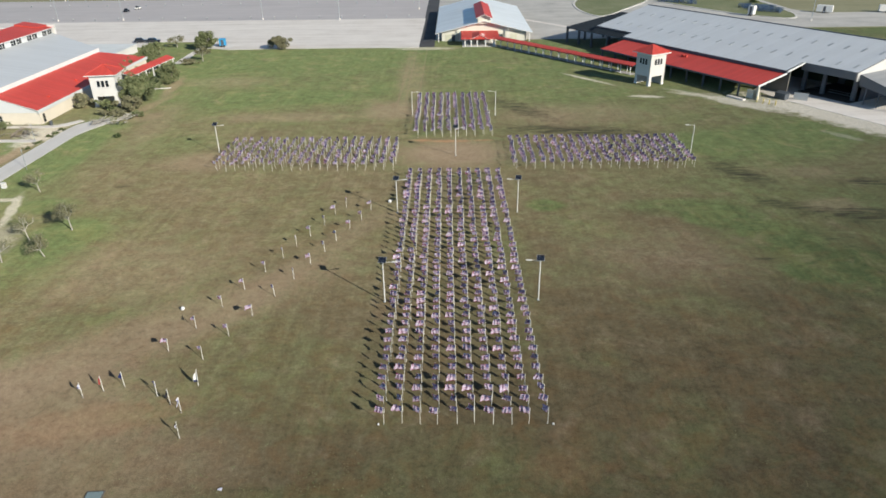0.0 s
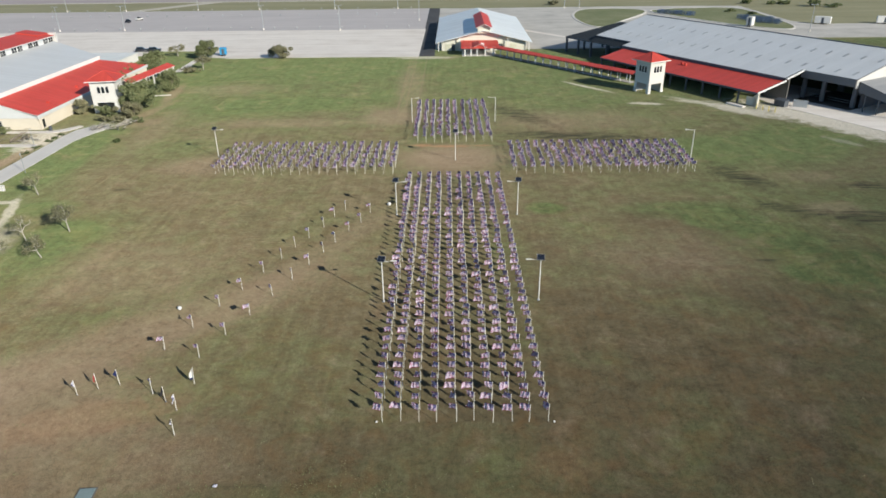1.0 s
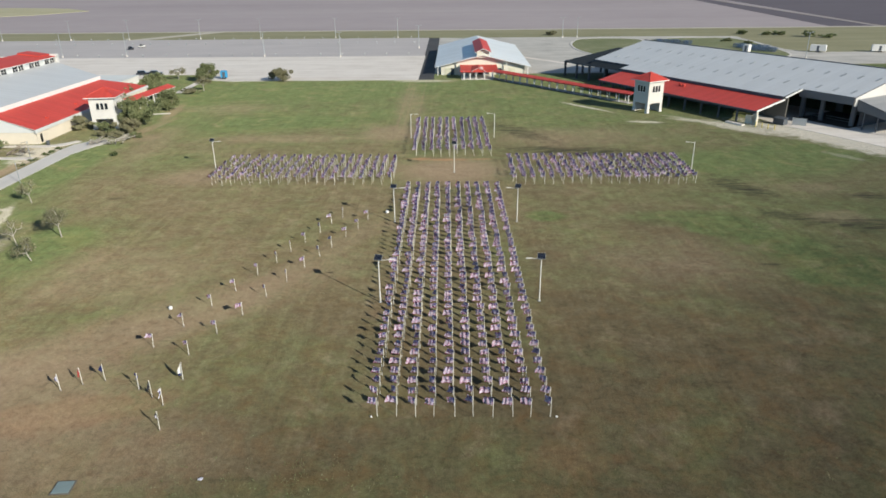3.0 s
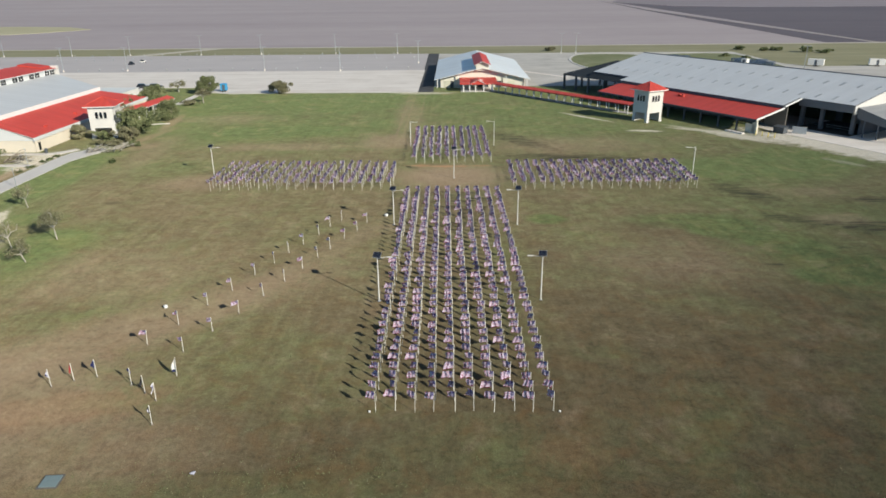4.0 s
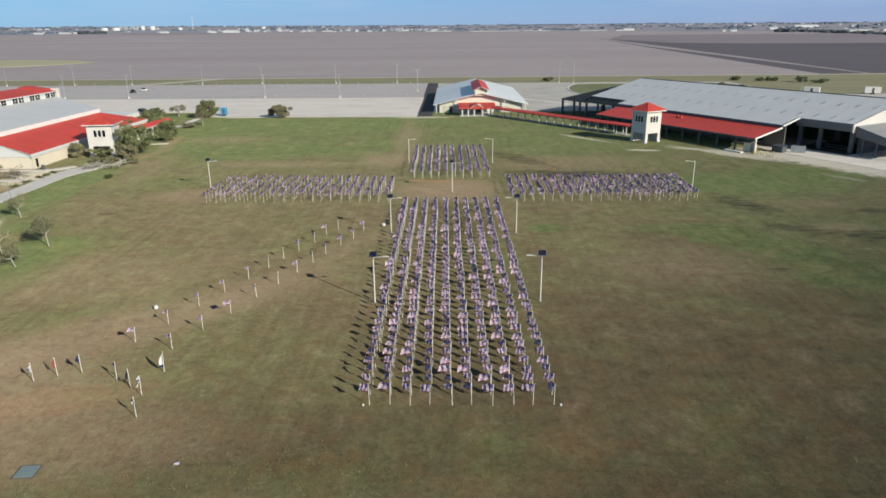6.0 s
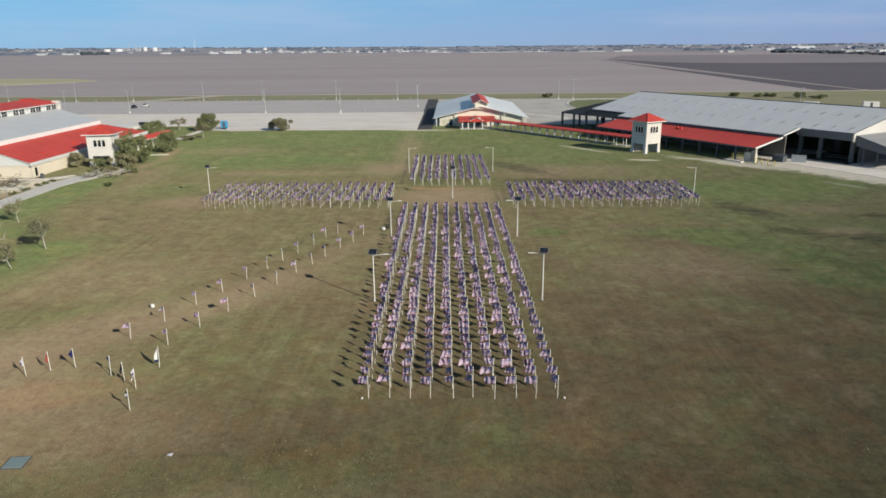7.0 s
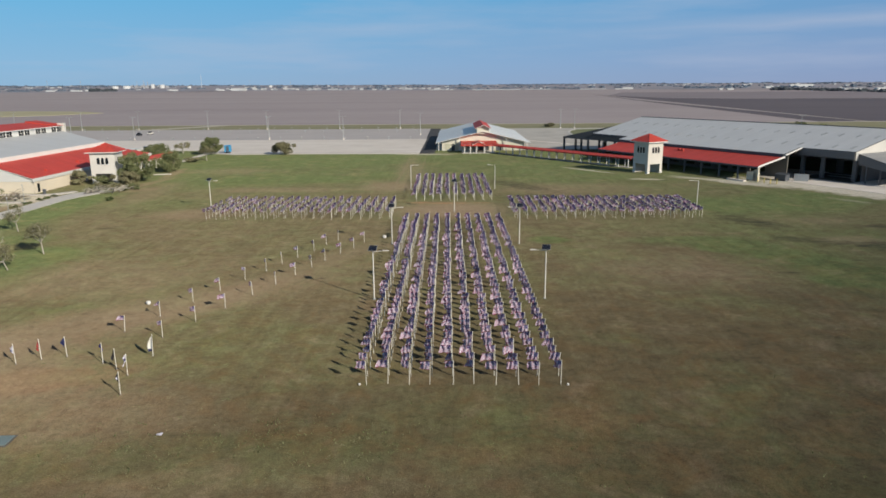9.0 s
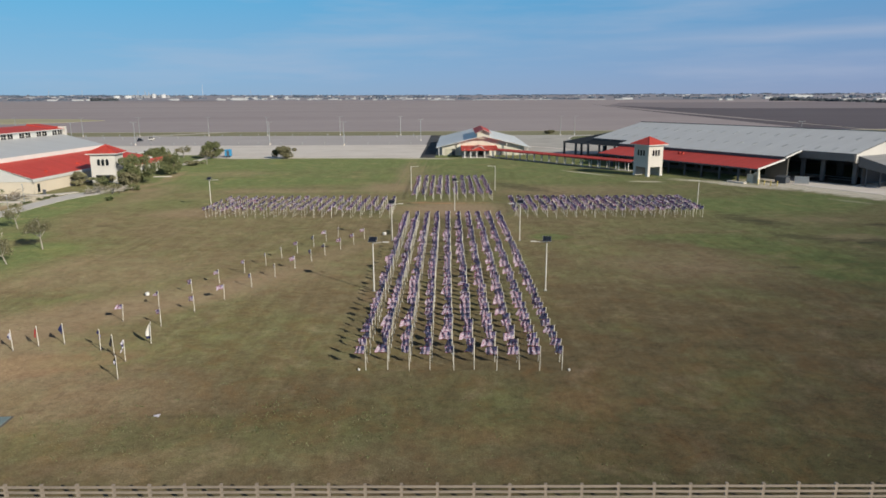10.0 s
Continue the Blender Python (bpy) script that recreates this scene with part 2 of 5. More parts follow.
def grass_material():
    m, n, l, b = material("field_grass", 0.95)
    b.inputs["Specular IOR Level"].default_value = 0.15
    b.inputs["Diffuse Roughness"].default_value = 1.0
    v = coords(n, l)
    sep = n.new("ShaderNodeSeparateXYZ")
    l.new(v, sep.inputs[0])
    x, y = sep.outputs[0], sep.outputs[1]
    huge = noise_tex(n, l, v, 0.018, 5, 0.55)
    big = noise_tex(n, l, v, 0.07, 6, 0.6, 0.4)
    mid = noise_tex(n, l, v, 0.45, 6, 0.65)
    fine = noise_tex(n, l, v, 2.2, 6, 0.7)
    tuft = noise_tex(n, l, v, 9.0, 4, 0.7)
    # mowing streaks, long across the field
    st = n.new("ShaderNodeMapping")
    st.inputs["Scale"].default_value = (0.035, 0.5, 1)
    l.new(v, st.inputs["Vector"])
    streak = noise_tex(n, l, st.outputs[0], 1.0, 4, 0.6)
    # dry olive-brown turf
    s1 = calc(n, l, "ADD", calc(n, l, "MULTIPLY", mid, 0.55), calc(n, l, "MULTIPLY", fine, 0.45))
    dry = ramp(n, l, s1, [(0.33, (0.106, 0.084, 0.045)), (0.5, (0.162, 0.134, 0.079)), (0.67, (0.222, 0.187, 0.122))])
    green = ramp(n, l, s1, [(0.33, (0.074, 0.096, 0.04)), (0.5, (0.12, 0.153, 0.062)), (0.67, (0.183, 0.214, 0.096))])
    # how green: more so far up the field and by the trees
    far = n.new("ShaderNodeMapRange")
    far.interpolation_type = "SMOOTHSTEP"
    far.inputs["From Min"].default_value, far.inputs["From Max"].default_value = 60, 175
    far.inputs["To Max"].default_value = 0.72
    l.new(y, far.inputs["Value"])
    g = calc(n, l, "ADD", far.outputs[0], calc(n, l, "MULTIPLY", calc(n, l, "SUBTRACT", big, 0.5), 1.7))
    g = calc(n, l, "ADD", g, calc(n, l, "MULTIPLY", calc(n, l, "SUBTRACT", streak, 0.5), 0.35))
    g = calc(n, l, "ADD", g, calc(n, l, "MULTIPLY", calc(n, l, "ADD", calc(n, l, "SUBTRACT", huge, 0.47), calc(n, l, "MULTIPLY", calc(n, l, "SUBTRACT", mid, 0.5), 0.9)), 0.9))
    for a in GREEN_SPOTS:
        g = calc(n, l, "ADD", g, calc(n, l, "MULTIPLY", spot(n, l, x, y, *a[:5], 0.6, big, 0.7), a[5]))
    g = calc(n, l, "ADD", g, 0.13, True)
    c = mix(n, l, g, dry, green)
    patch = ramp(n, l, noise_tex(n, l, v, 0.16, 5, 0.62, 1.2), [(0.5, (0, 0, 0)), (0.66, (1, 1, 1))])
    c = mix(n, l, calc(n, l, "MULTIPLY", patch, calc(n, l, "ADD", calc(n, l, "MULTIPLY", g, 0.55), 0.04)), c, (0.19, 0.196, 0.08))
    dull = ramp(n, l, noise_tex(n, l, v, 0.11, 5, 0.62, 1.2), [(0.34, (0.86, 0.86, 0.86)), (0.52, (1, 1, 1))])
    c = mix(n, l, 1.0, c, dull, "MULTIPLY")
    # uneven light painted into the turf: darker to the right and near
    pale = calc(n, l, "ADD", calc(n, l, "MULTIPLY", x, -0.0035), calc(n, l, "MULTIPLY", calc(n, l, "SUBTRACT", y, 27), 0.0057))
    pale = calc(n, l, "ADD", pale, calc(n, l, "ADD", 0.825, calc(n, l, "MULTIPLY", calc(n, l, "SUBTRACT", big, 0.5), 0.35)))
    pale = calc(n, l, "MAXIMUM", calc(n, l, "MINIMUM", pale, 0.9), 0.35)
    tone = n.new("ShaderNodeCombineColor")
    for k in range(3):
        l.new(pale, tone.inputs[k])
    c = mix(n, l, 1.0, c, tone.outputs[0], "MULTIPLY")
    # rusty dead grass and lines left by the mower
    rust = ramp(n, l, noise_tex(n, l, v, 0.28, 7, 0.72, 0.8), [(0.46, (0, 0, 0)), (0.7, (1, 1, 1))])
    near = n.new("ShaderNodeMapRange")
    near.inputs["From Min"].default_value, near.inputs["From Max"].default_value = 70, 0
    near.inputs["To Min"].default_value, near.inputs["To Max"].default_value = 0.12, 0.5
    l.new(y, near.inputs["Value"])
    c = mix(n, l, calc(n, l, "MULTIPLY", rust, near.outputs[0]), c, (0.135, 0.078, 0.034))
    mw = n.new("ShaderNodeMapping")
    mw.inputs["Scale"].default_value = (1.1, 0.025, 1)
    l.new(v, mw.inputs["Vector"])
    lines = ramp(n, l, noise_tex(n, l, mw.outputs[0], 1.0, 3, 0.6), [(0.35, (0.93, 0.93, 0.93)), (0.65, (1.07, 1.07, 1.07))])
    c = mix(n, l, 1.0, c, lines, "MULTIPLY")
    lines = ramp(n, l, noise_tex(n, l, st.outputs[0], 2.6, 5, 0.65), [(0.35, (0.965, 0.965, 0.965)), (0.65, (1.035, 1.035, 1.035))])
    c = mix(n, l, 1.0, c, lines, "MULTIPLY")
    # bare reddish and tan earth
    earth = ramp(n, l, s1, [(0.3, (0.18, 0.13, 0.088)), (0.55, (0.25, 0.19, 0.135)), (0.75, (0.33, 0.26, 0.19))])
    for a in EARTH_SPOTS:
        k = calc(n, l, "MULTIPLY", spot(n, l, x, y, *a[:5], 0.55, mid, 0.6), a[5])
        c = mix(n, l, k, c, earth)
    thin = calc(n, l, "MULTIPLY", ramp(n, l, noise_tex(n, l, v, 0.16, 6, 0.7, 0.6), [(0.54, (0, 0, 0)), (0.72, (1, 1, 1))]), 0.4)
    c = mix(n, l, thin, c, earth)
    clay = ramp(n, l, s1, [(0.3, (0.21, 0.11, 0.058)), (0.7, (0.4, 0.235, 0.14))])
    for a in CLAY_SPOTS:
        k = calc(n, l, "MULTIPLY", spot(n, l, x, y, *a[:5], 0.5, mid, 1.0), a[5])
        c = mix(n, l, k, c, clay)
    # dark scratchy patches; the smudge at (-63.4, 65.3) is a painted shadow
    sm = n.new("ShaderNodeMapping")
    sm.inputs["Rotation"].default_value = (0, 0, radians(28))
    sm.inputs["Scale"].default_value = (0.16, 1.5, 1)
    l.new(v, sm.inputs["Vector"])
    scratch = ramp(n, l, noise_tex(n, l, sm.outputs[0], 1.0, 4, 0.65, 0.3), [(0.4, (0.1, 0.1, 0.1)), (0.58, (1, 1, 1))])
    for a in DARK_SPOTS:
        k = calc(n, l, "MULTIPLY", spot(n, l, x, y, *a[:5], 0.6, mid, 1.0), a[5])
        k = calc(n, l, "MULTIPLY", k, scratch)
        c = mix(n, l, k, c, (0.035, 0.034, 0.022))
    # pale caliche gravel
    sand = ramp(n, l, fine, [(0.3, (0.36, 0.33, 0.28)), (0.7, (0.58, 0.54, 0.47))])
    for a in SAND_SPOTS:
        k = calc(n, l, "MULTIPLY", spot(n, l, x, y, *a[:5], 0.4, mid, 1.0), a[5])
        c = mix(n, l, k, c, sand)
    # wheel tracks up to the hall
    for tx, tilt in WHEEL_TRACKS:
        d = calc(n, l, "ABSOLUTE", calc(n, l, "SUBTRACT", calc(n, l, "SUBTRACT", x, tx), calc(n, l, "MULTIPLY", y, tilt)))
        k = calc(n, l, "LESS_THAN", calc(n, l, "ADD", d, calc(n, l, "MULTIPLY", mid, 0.6)), 0.55)
        k = calc(n, l, "MULTIPLY", k, calc(n, l, "MULTIPLY", calc(n, l, "GREATER_THAN", y, 122), 0.22))
        c = mix(n, l, k, c, earth)
    clumps = ramp(n, l, noise_tex(n, l, v, 1.3, 4, 0.75, 0.4), [(0.34, (0.82, 0.82, 0.82)), (0.48, (1, 1, 1)), (0.66, (1.13, 1.13, 1.13))])
    c = mix(n, l, 1.0, c, clumps, "MULTIPLY")
    grain = ramp(n, l, tuft, [(0.3, (0.62, 0.62, 0.62)), (0.7, (1.36, 1.36, 1.36))])
    c = mix(n, l, 1.0, c, grain, "MULTIPLY")
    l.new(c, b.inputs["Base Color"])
    h = calc(n, l, "ADD", fine, calc(n, l, "MULTIPLY", tuft, 0.6))
    bump(n, l, b, h, 0.55, 0.1)
    return m


# x, y, radius, radius, turn, amount
GREEN_SPOTS = [(-65, 36, 7, 14, -20, 0.7), (-80, 62, 8, 24, 8, 0.5), (-84, 88, 5, 20, 0, 0.95), (-98, 90, 4, 6, 0, 0.9), (-64, 88, 10, 9, 0, 0.4), (-64, 46, 5, 5, 0, 0.8), (-72, 56, 5, 3, 0, 0.7),
               (-62, 176, 34, 9, -6, 0.8), (-40, 186, 30, 8, 0, 0.6), (-48, 128, 30, 9, 5, 0.3), (48, 42, 8, 9, 20, 0.5), (60, 30, 14, 6, 0, 0.4), (-44, 130, 14, 6, 0, 0.35), (-88, 165, 9, 14, 0, 0.4), (14.6, 55, 3, 2.2, 0, 1.2), (37, 54, 9, 3, 0, 0.7),
               (42.6, 49.3, 5, 3, 0, 1.2), (48.6, 42, 4, 4.5, 20, 1.5), (50.2, 31, 5, 2.5, 0, 1.2), (58, 32.5, 4, 4, 0, 0.8), (66, 88, 16, 11, 0, 1.0), (80, 98, 14, 7, -30, 0.6), (50, 84, 8, 12, 0, 0.5),
               (60, 62, 20, 12, 0, 0.4), (-18, -12, 14, 3, 0, 0.4), (90, 20, 40, 40, 0, 0.4), (30, 135, 18, 16, 0, 0.25), (7, 30, 3, 20, 0, 0.25)]
EARTH_SPOTS = [(-47, 32, 13, 9, 0, 0.28), (-10, -15, 16, 4, 0, 0.18), (-1, 83, 11, 8, 0, 0.75), (-17, 116, 7, 8, 0, 0.6), (-40, 15, 27, 5, 40, 0.5), (-22, 36, 24, 2.6, 62, 0.28), (-48, 3, 16, 7, 0, 0.5),
               (-42, 111, 16, 4, 0, 0.35), (-73, 106, 3.5, 20, 4, 0.28), (-52, 79, 8, 5, 0, 0.4), (-69, 149, 14, 6, 0, 0.3), (-14, 150, 4, 30, 3, 0.35), (30, 36, 12, 8, 0, 0.25), (63, 54.3, 5, 3, 0, 0.4),
               (66, 70, 6, 3, 0, 0.25), (-36, -6, 14, 6, 0, 0.4), (-95.5, 88, 1.6, 16, 0, 0.8), (-79, 112, 4, 4, 0, 0.4), (28, 112, 20, 9, 0, 0.3), (-83.0, 144, 1.7, 12, 8, 0.6), (-81.5, 121, 1.7, 14, -10, 0.45)]
CLAY_SPOTS = [(-2.7, 90.8, 4.5, 0.8, 0, 0.7), (-8.6, 91.6, 2.2, 0.7, 0, 0.7), (5.0, 91.2, 2.5, 0.5, 0, 0.5), (-39, 0, 9, 2.5, 15, 0.2), (9, -6, 3.5, 2.2, 0, 0.16), (3, -11, 6, 1.5, 0, 0.12)]
DARK_SPOTS = [(27, 97.5, 16, 3.4, -8, 1.0), (15, 117, 10, 3.2, -55, 0.95), (53, 70, 7, 3.2, -62, 0.95), (55.5, 54.5, 5, 2.0, -25, 0.9), (76, 64.5, 5, 2.0, 0, 1.0), (66.5, 50.3, 6, 2.6, 0, 1.0),
              (44, 35, 1.2, 0.5, 0, 0.7), (56.8, 41.3, 1.4, 0.5, 0, 0.8), (-63.4, 65.3, 1.2, 0.7, 20, 0.7), (-20, -8.6, 3, 0.3, 0, 0.35)]
SAND_SPOTS = [(71, 120, 9, 2.6, -50, 0.5), (83.8, 92.2, 4, 1.2, -55, 0.25), (63, 128.5, 6, 1.3, -30, 0.5), (38, 148, 9, 0.8, -52, 0.7), (50, 127.5, 4, 1.2, -10, 0.8), (74, 119, 12, 3.5, -50, 0.6), (89.5, 106.0, 24, 5.0, -60, 1.0), (-97, 98, 4, 8, 0, 0.7), (62, 131, 6, 1.2, -45, 0.4), (-78.2, 54.8, 0.9, 7, 19, 0.6), (-83.5, 58.9, 4, 0.8, 5, 0.6), (-73.5, 42, 3, 6, 19, 0.3), (-12, 198, 10, 2.5, 0, 0.5)]
WHEEL_TRACKS = [(-13.0, -0.008), (-15.0, -0.008), (-16.6, 0.006), (-10.8, 0.0)]


def ground_material(name, stops, big=0.05, fine=1.5, streak=None, rough=0.95, relief=0.3):
    m, n, l, b = material(name, rough)
    b.inputs["Specular IOR Level"].default_value = 0.2
    v = coords(n, l)
    a = noise_tex(n, l, v, big, 6, 0.6, 0.3)
    f = noise_tex(n, l, v, fine, 6, 0.65)
    s = calc(n, l, "ADD", calc(n, l, "MULTIPLY", a, 0.6), calc(n, l, "MULTIPLY", f, 0.4))
    if streak:
        mp = n.new("ShaderNodeMapping")
        mp.inputs["Scale"].default_value = (*streak, 1)
        l.new(v, mp.inputs["Vector"])
        s = calc(n, l, "ADD", calc(n, l, "MULTIPLY", s, 0.55), calc(n, l, "MULTIPLY", noise_tex(n, l, mp.outputs[0], 1.0, 4, 0.6), 0.45))
    l.new(ramp(n, l, s, stops), b.inputs["Base Color"])
    bump(n, l, b, f, relief, 0.03)
    return m


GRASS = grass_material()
LAWN = ground_material("lawn", [(0.3, (0.13, 0.155, 0.07)), (0.5, (0.185, 0.2, 0.105)), (0.7, (0.28, 0.265, 0.17))], 0.06, 0.6)
SHADE_FLOOR = ground_material("barn_floor_shade", [(0.3, (0.04, 0.036, 0.032)), (0.7, (0.075, 0.066, 0.058))], 0.2, 2.0)
CONCRETE = ground_material("concrete_pale", [(0.3, (0.52, 0.465, 0.415)), (0.5, (0.69, 0.64, 0.595)), (0.68, (0.79, 0.74, 0.69))], 0.09, 0.8, (0.02, 0.25))
ASPHALT_OLD = ground_material("asphalt_worn", [(0.3, (0.39, 0.365, 0.365)), (0.5, (0.455, 0.425, 0.425)), (0.7, (0.52, 0.485, 0.475))], 0.04, 1.0, (0.015, 0.2))
ASPHALT = ground_material("asphalt_with_shadow", [(0.3, (0.05, 0.052, 0.058)), (0.6, (0.085, 0.085, 0.09))], 0.1, 2.0)
SOIL = ground_material("ploughed_soil", [(0.3, (0.295, 0.255, 0.265)), (0.5, (0.355, 0.31, 0.32)), (0.72, (0.425, 0.375, 0.38))], 0.0025, 0.04, (0.0009, 0.011))
SOIL_MID = ground_material("ploughed_soil_mid", [(0.3, (0.205, 0.18, 0.2)), (0.7, (0.29, 0.255, 0.275))], 0.004, 0.05, (0.002, 0.02))
SOIL_DARK = ground_material("ploughed_soil_dark", [(0.3, (0.105, 0.094, 0.11)), (0.7, (0.15, 0.132, 0.15))], 0.004, 0.05, (0.002, 0.02))
VERGE = ground_material("verge_grass", [(0.3, (0.19, 0.185, 0.105)), (0.5, (0.26, 0.248, 0.15)), (0.7, (0.33, 0.31, 0.205))], 0.03, 0.4, (0.01, 0.1))
ROAD = ground_material("road_concrete", [(0.3, (0.55, 0.52, 0.49)), (0.7, (0.7, 0.67, 0.635))], 0.15, 2.0, (0.5, 0.03))


YARD = ground_material("yard_stained", [(0.3, (0.3, 0.285, 0.265)), (0.5, (0.47, 0.45, 0.42)), (0.68, (0.6, 0.57, 0.53))], 0.06, 0.5, (0.04, 0.12))


# ---- mesh building ----
class Geo:
    """Vertices, faces and materials of one mesh."""

    def __init__(self):
        self.v, self.f, self.m, self.mats = [], [], [], []

    def slot(self, mat):
        if mat not in self.mats:
            self.mats.append(mat)
        return self.mats.index(mat)

    def face(self, pts, mat):
        k = len(self.v)
        self.v += [tuple(p) for p in pts]
        self.f.append(tuple(range(k, k + len(pts))))
        self.m.append(self.slot(mat))

    def box(self, x0, x1, y0, y1, z0, z1, mat, m=None):
        c = [Vector((x, y, z)) for z in (z0, z1) for y in (y0, y1) for x in (x0, x1)]
        if m is not None:
            c = [m @ p for p in c]
        k = len(self.v)
        self.v += [tuple(p) for p in c]
        self.f += [tuple(k + i for i in q) for q in ((0, 2, 3, 1), (4, 5, 7, 6), (0, 1, 5, 4), (1, 3, 7, 5), (3, 2, 6, 7), (2, 0, 4, 6))]
        self.m += [self.slot(mat)] * 6

    def slab(self, pts, thick, mat, under=None):
        """A polygon with thickness: pts is its upper side, counter-clockwise from above."""
        n = len(pts)
        low = [(p[0], p[1], p[2] - thick) for p in pts]
        self.face(pts, mat)
        self.face(low[::-1], under or mat)
        for i in range(n):
            j = (i + 1) % n
            self.face([low[i], low[j], pts[j], pts[i]], under or mat)

    def tube(self, p, q, r, r2, mat, n=8, cap=True):
        p, q = Vector(p), Vector(q)
        d = (q - p).normalized()
        u = d.orthogonal().normalized()
        w = d.cross(u)
        k = len(self.v)
        for c, rad in ((p, r), (q, r2)):
            for i in range(n):
                a = 2 * math.pi * i / n
                self.v.append(tuple(c + (u * math.cos(a) + w * math.sin(a)) * rad))
        s = self.slot(mat)
        for i in range(n):
            j = (i + 1) % n
            self.f.append((k + i, k + j, k + n + j, k + n + i))
            self.m.append(s)
        if cap:
            self.f += [tuple(k + i for i in range(n))[::-1], tuple(k + n + i for i in range(n))]
            self.m += [s, s]

    def mesh(self, name, smooth=False):
        me = bpy.data.meshes.new(name)
        me.from_pydata(self.v, [], self.f)
        for mat in self.mats:
            me.materials.append(mat)
        me.polygons.foreach_set("material_index", self.m)
        if smooth:
            me.polygons.foreach_set("use_smooth", [True] * len(self.f))
        me.update()
        return me


def part(name, geo, parent=None, label="", smooth=False, at=None):
    ob = new(name, geo.mesh(name, smooth) if isinstance(geo, Geo) else geo)
    if parent is not None:
        ob.parent = parent
    if at is not None:
        ob.matrix_basis = at
    if label:
        tagged(ob, label)
    return ob


def thing(name, label, category, group="", kind="", at=None):
    ob = tagged(new(name), label, category, group, kind)
    if at is not None:
        ob.matrix_basis = at
    return ob


def sheet(name, pts, mat, z0, z1, label, category="ground", kind="structure"):
    g = Geo()
    g.slab([(x, y, z1) for x, y in pts], z1 - z0, mat)
    return tagged(part(name, g), label, category, "", kind)


# ---- ground ----
g = Geo()
R = 4950
ring = [(R * math.cos(2 * math.pi * i / 96), R * math.sin(2 * math.pi * i / 96), 0) for i in range(96)]
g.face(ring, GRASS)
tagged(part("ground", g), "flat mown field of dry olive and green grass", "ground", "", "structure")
# farmland beyond the verge, raised with distance to fit the camera's view of the horizon
def land(x, y):
    """Height of the land at a place."""
    up = max(0.0, y - 420)
    return 0.0037 * up + 0.0047 * max(0.0, -x) * min(1.0, up / 1900) + max(0.0, (math.hypot(x, y) - 2500) / 2380 * 14)


def draped(name, pts, mat, lift, label, category):
    g = Geo()
    g.slab([(x, y, land(x, y) + lift) for x, y in pts], 0.3, mat)
    return tagged(part(name, g), label, category, "", "structure")


rows = [402, 420, 560, 700, 900, 1150, 1450, 1800, 2150, 2480, 3000, 3800, 4600]
rv, rf = [], []
for y in rows:
    w = min(4600, math.sqrt(4900 ** 2 - y * y))
    for i in range(41):
        x = w * (i / 20 - 1)
        rv.append((x, y, land(x, y) + (0.03 if math.hypot(x, y) < 2600 else -2.0)))
for j in range(len(rows) - 1):
    for i in range(40):
        k = j * 41 + i
        rf.append((k, k + 1, k + 42, k + 41))
me = bpy.data.meshes.new("ploughed_field")
me.from_pydata(rv, [], rf)
me.materials.append(SOIL)
tagged(new("ploughed_field", me), "wide bare ploughed field of mauve-grey soil", "field", "", "structure")
draped("ploughed_field", [(272, 405), (2600, 405), (2500, 860), (664, 985), (440, 1010), (346, 1080), (300, 1330)], SOIL_DARK, 0.1, "darker freshly ploughed field beyond a farm track", "field")
draped("ploughed_field", [(303, 1335), (349, 1085), (442, 1014), (666, 989), (2500, 864), (2900, 1450), (1300, 1720), (420, 1720)], SOIL_MID, 0.08, "ploughed field of greyer soil beyond the dark one", "field")
draped("ploughed_field", [(238, 404), (266, 404), (266, 900), (300, 1480), (258, 900), (250, 710)], SOIL_DARK, 0.09, "dark ploughed strip beside a farm track", "field")
sheet("verge", [(-1200, 352), (1200, 352), (1200, 402), (-1200, 402)], VERGE, -0.1, 0.04, "strip of pale mown grass along the field", "verge")
sheet("verge", [(95, 232), (1200, 232), (1200, 352), (95, 352)], VERGE, -0.1, 0.035, "rough grass behind the livestock barn", "verge")
STUBBLE = ground_material("stubble", [(0.3, (0.34, 0.32, 0.2)), (0.5, (0.42, 0.39, 0.26)), (0.7, (0.48, 0.44, 0.31))], 0.02, 0.2, (0.004, 0.05))
draped("verge", [(-1100, 535), (-400, 535), (-365, 560), (-340, 610), (-380, 648), (-440, 665), (-1100, 665)], STUBBLE, 0.25, "yellowish grass patch in the ploughed field", "verge")
DUST = ground_material("farm_track", [(0.3, (0.4, 0.37, 0.31)), (0.7, (0.52, 0.48, 0.41))], 0.02, 0.5)
ROAD_DUST = ground_material("field_track", [(0.3, (0.33, 0.29, 0.265)), (0.7, (0.42, 0.375, 0.34))], 0.02, 0.5)
sheet("farm_road", [(-1200, 396), (1200, 396), (1200, 401.5), (-1200, 401.5)], DUST, -0.1, 0.07, "pale dusty farm road along the ploughed field", "road")
sheet("farm_road", [(-188, 351.5), (-178, 351.5), (-146, 395.9), (-158, 395.9)], DUST, -0.1, 0.08, "pale dusty track joining the farm road", "road")
draped("farm_road", [(267.5, 402.5), (270.5, 402.5), (270.5, 1000), (301, 1400), (299, 1400), (267.5, 960)], ROAD_DUST, 0.12, "pale farm track between ploughed fields", "road")
sheet("car_park", [(-600, 271), (-14, 270), (-14, 351), (-600, 351)], ASPHALT_OLD, -0.2, 0.05, "worn grey asphalt car park", "car park")
sheet("apron", [(-600, 207), (-117.5, 207), (-116, 217), (-101, 216.5), (-95, 204), (-83, 199.6), (-62, 200.5), (-14, 200), (-14, 270), (-600, 271)], CONCRETE, -0.2, 0.07, "pale concrete apron bordering the grass", "pavement")
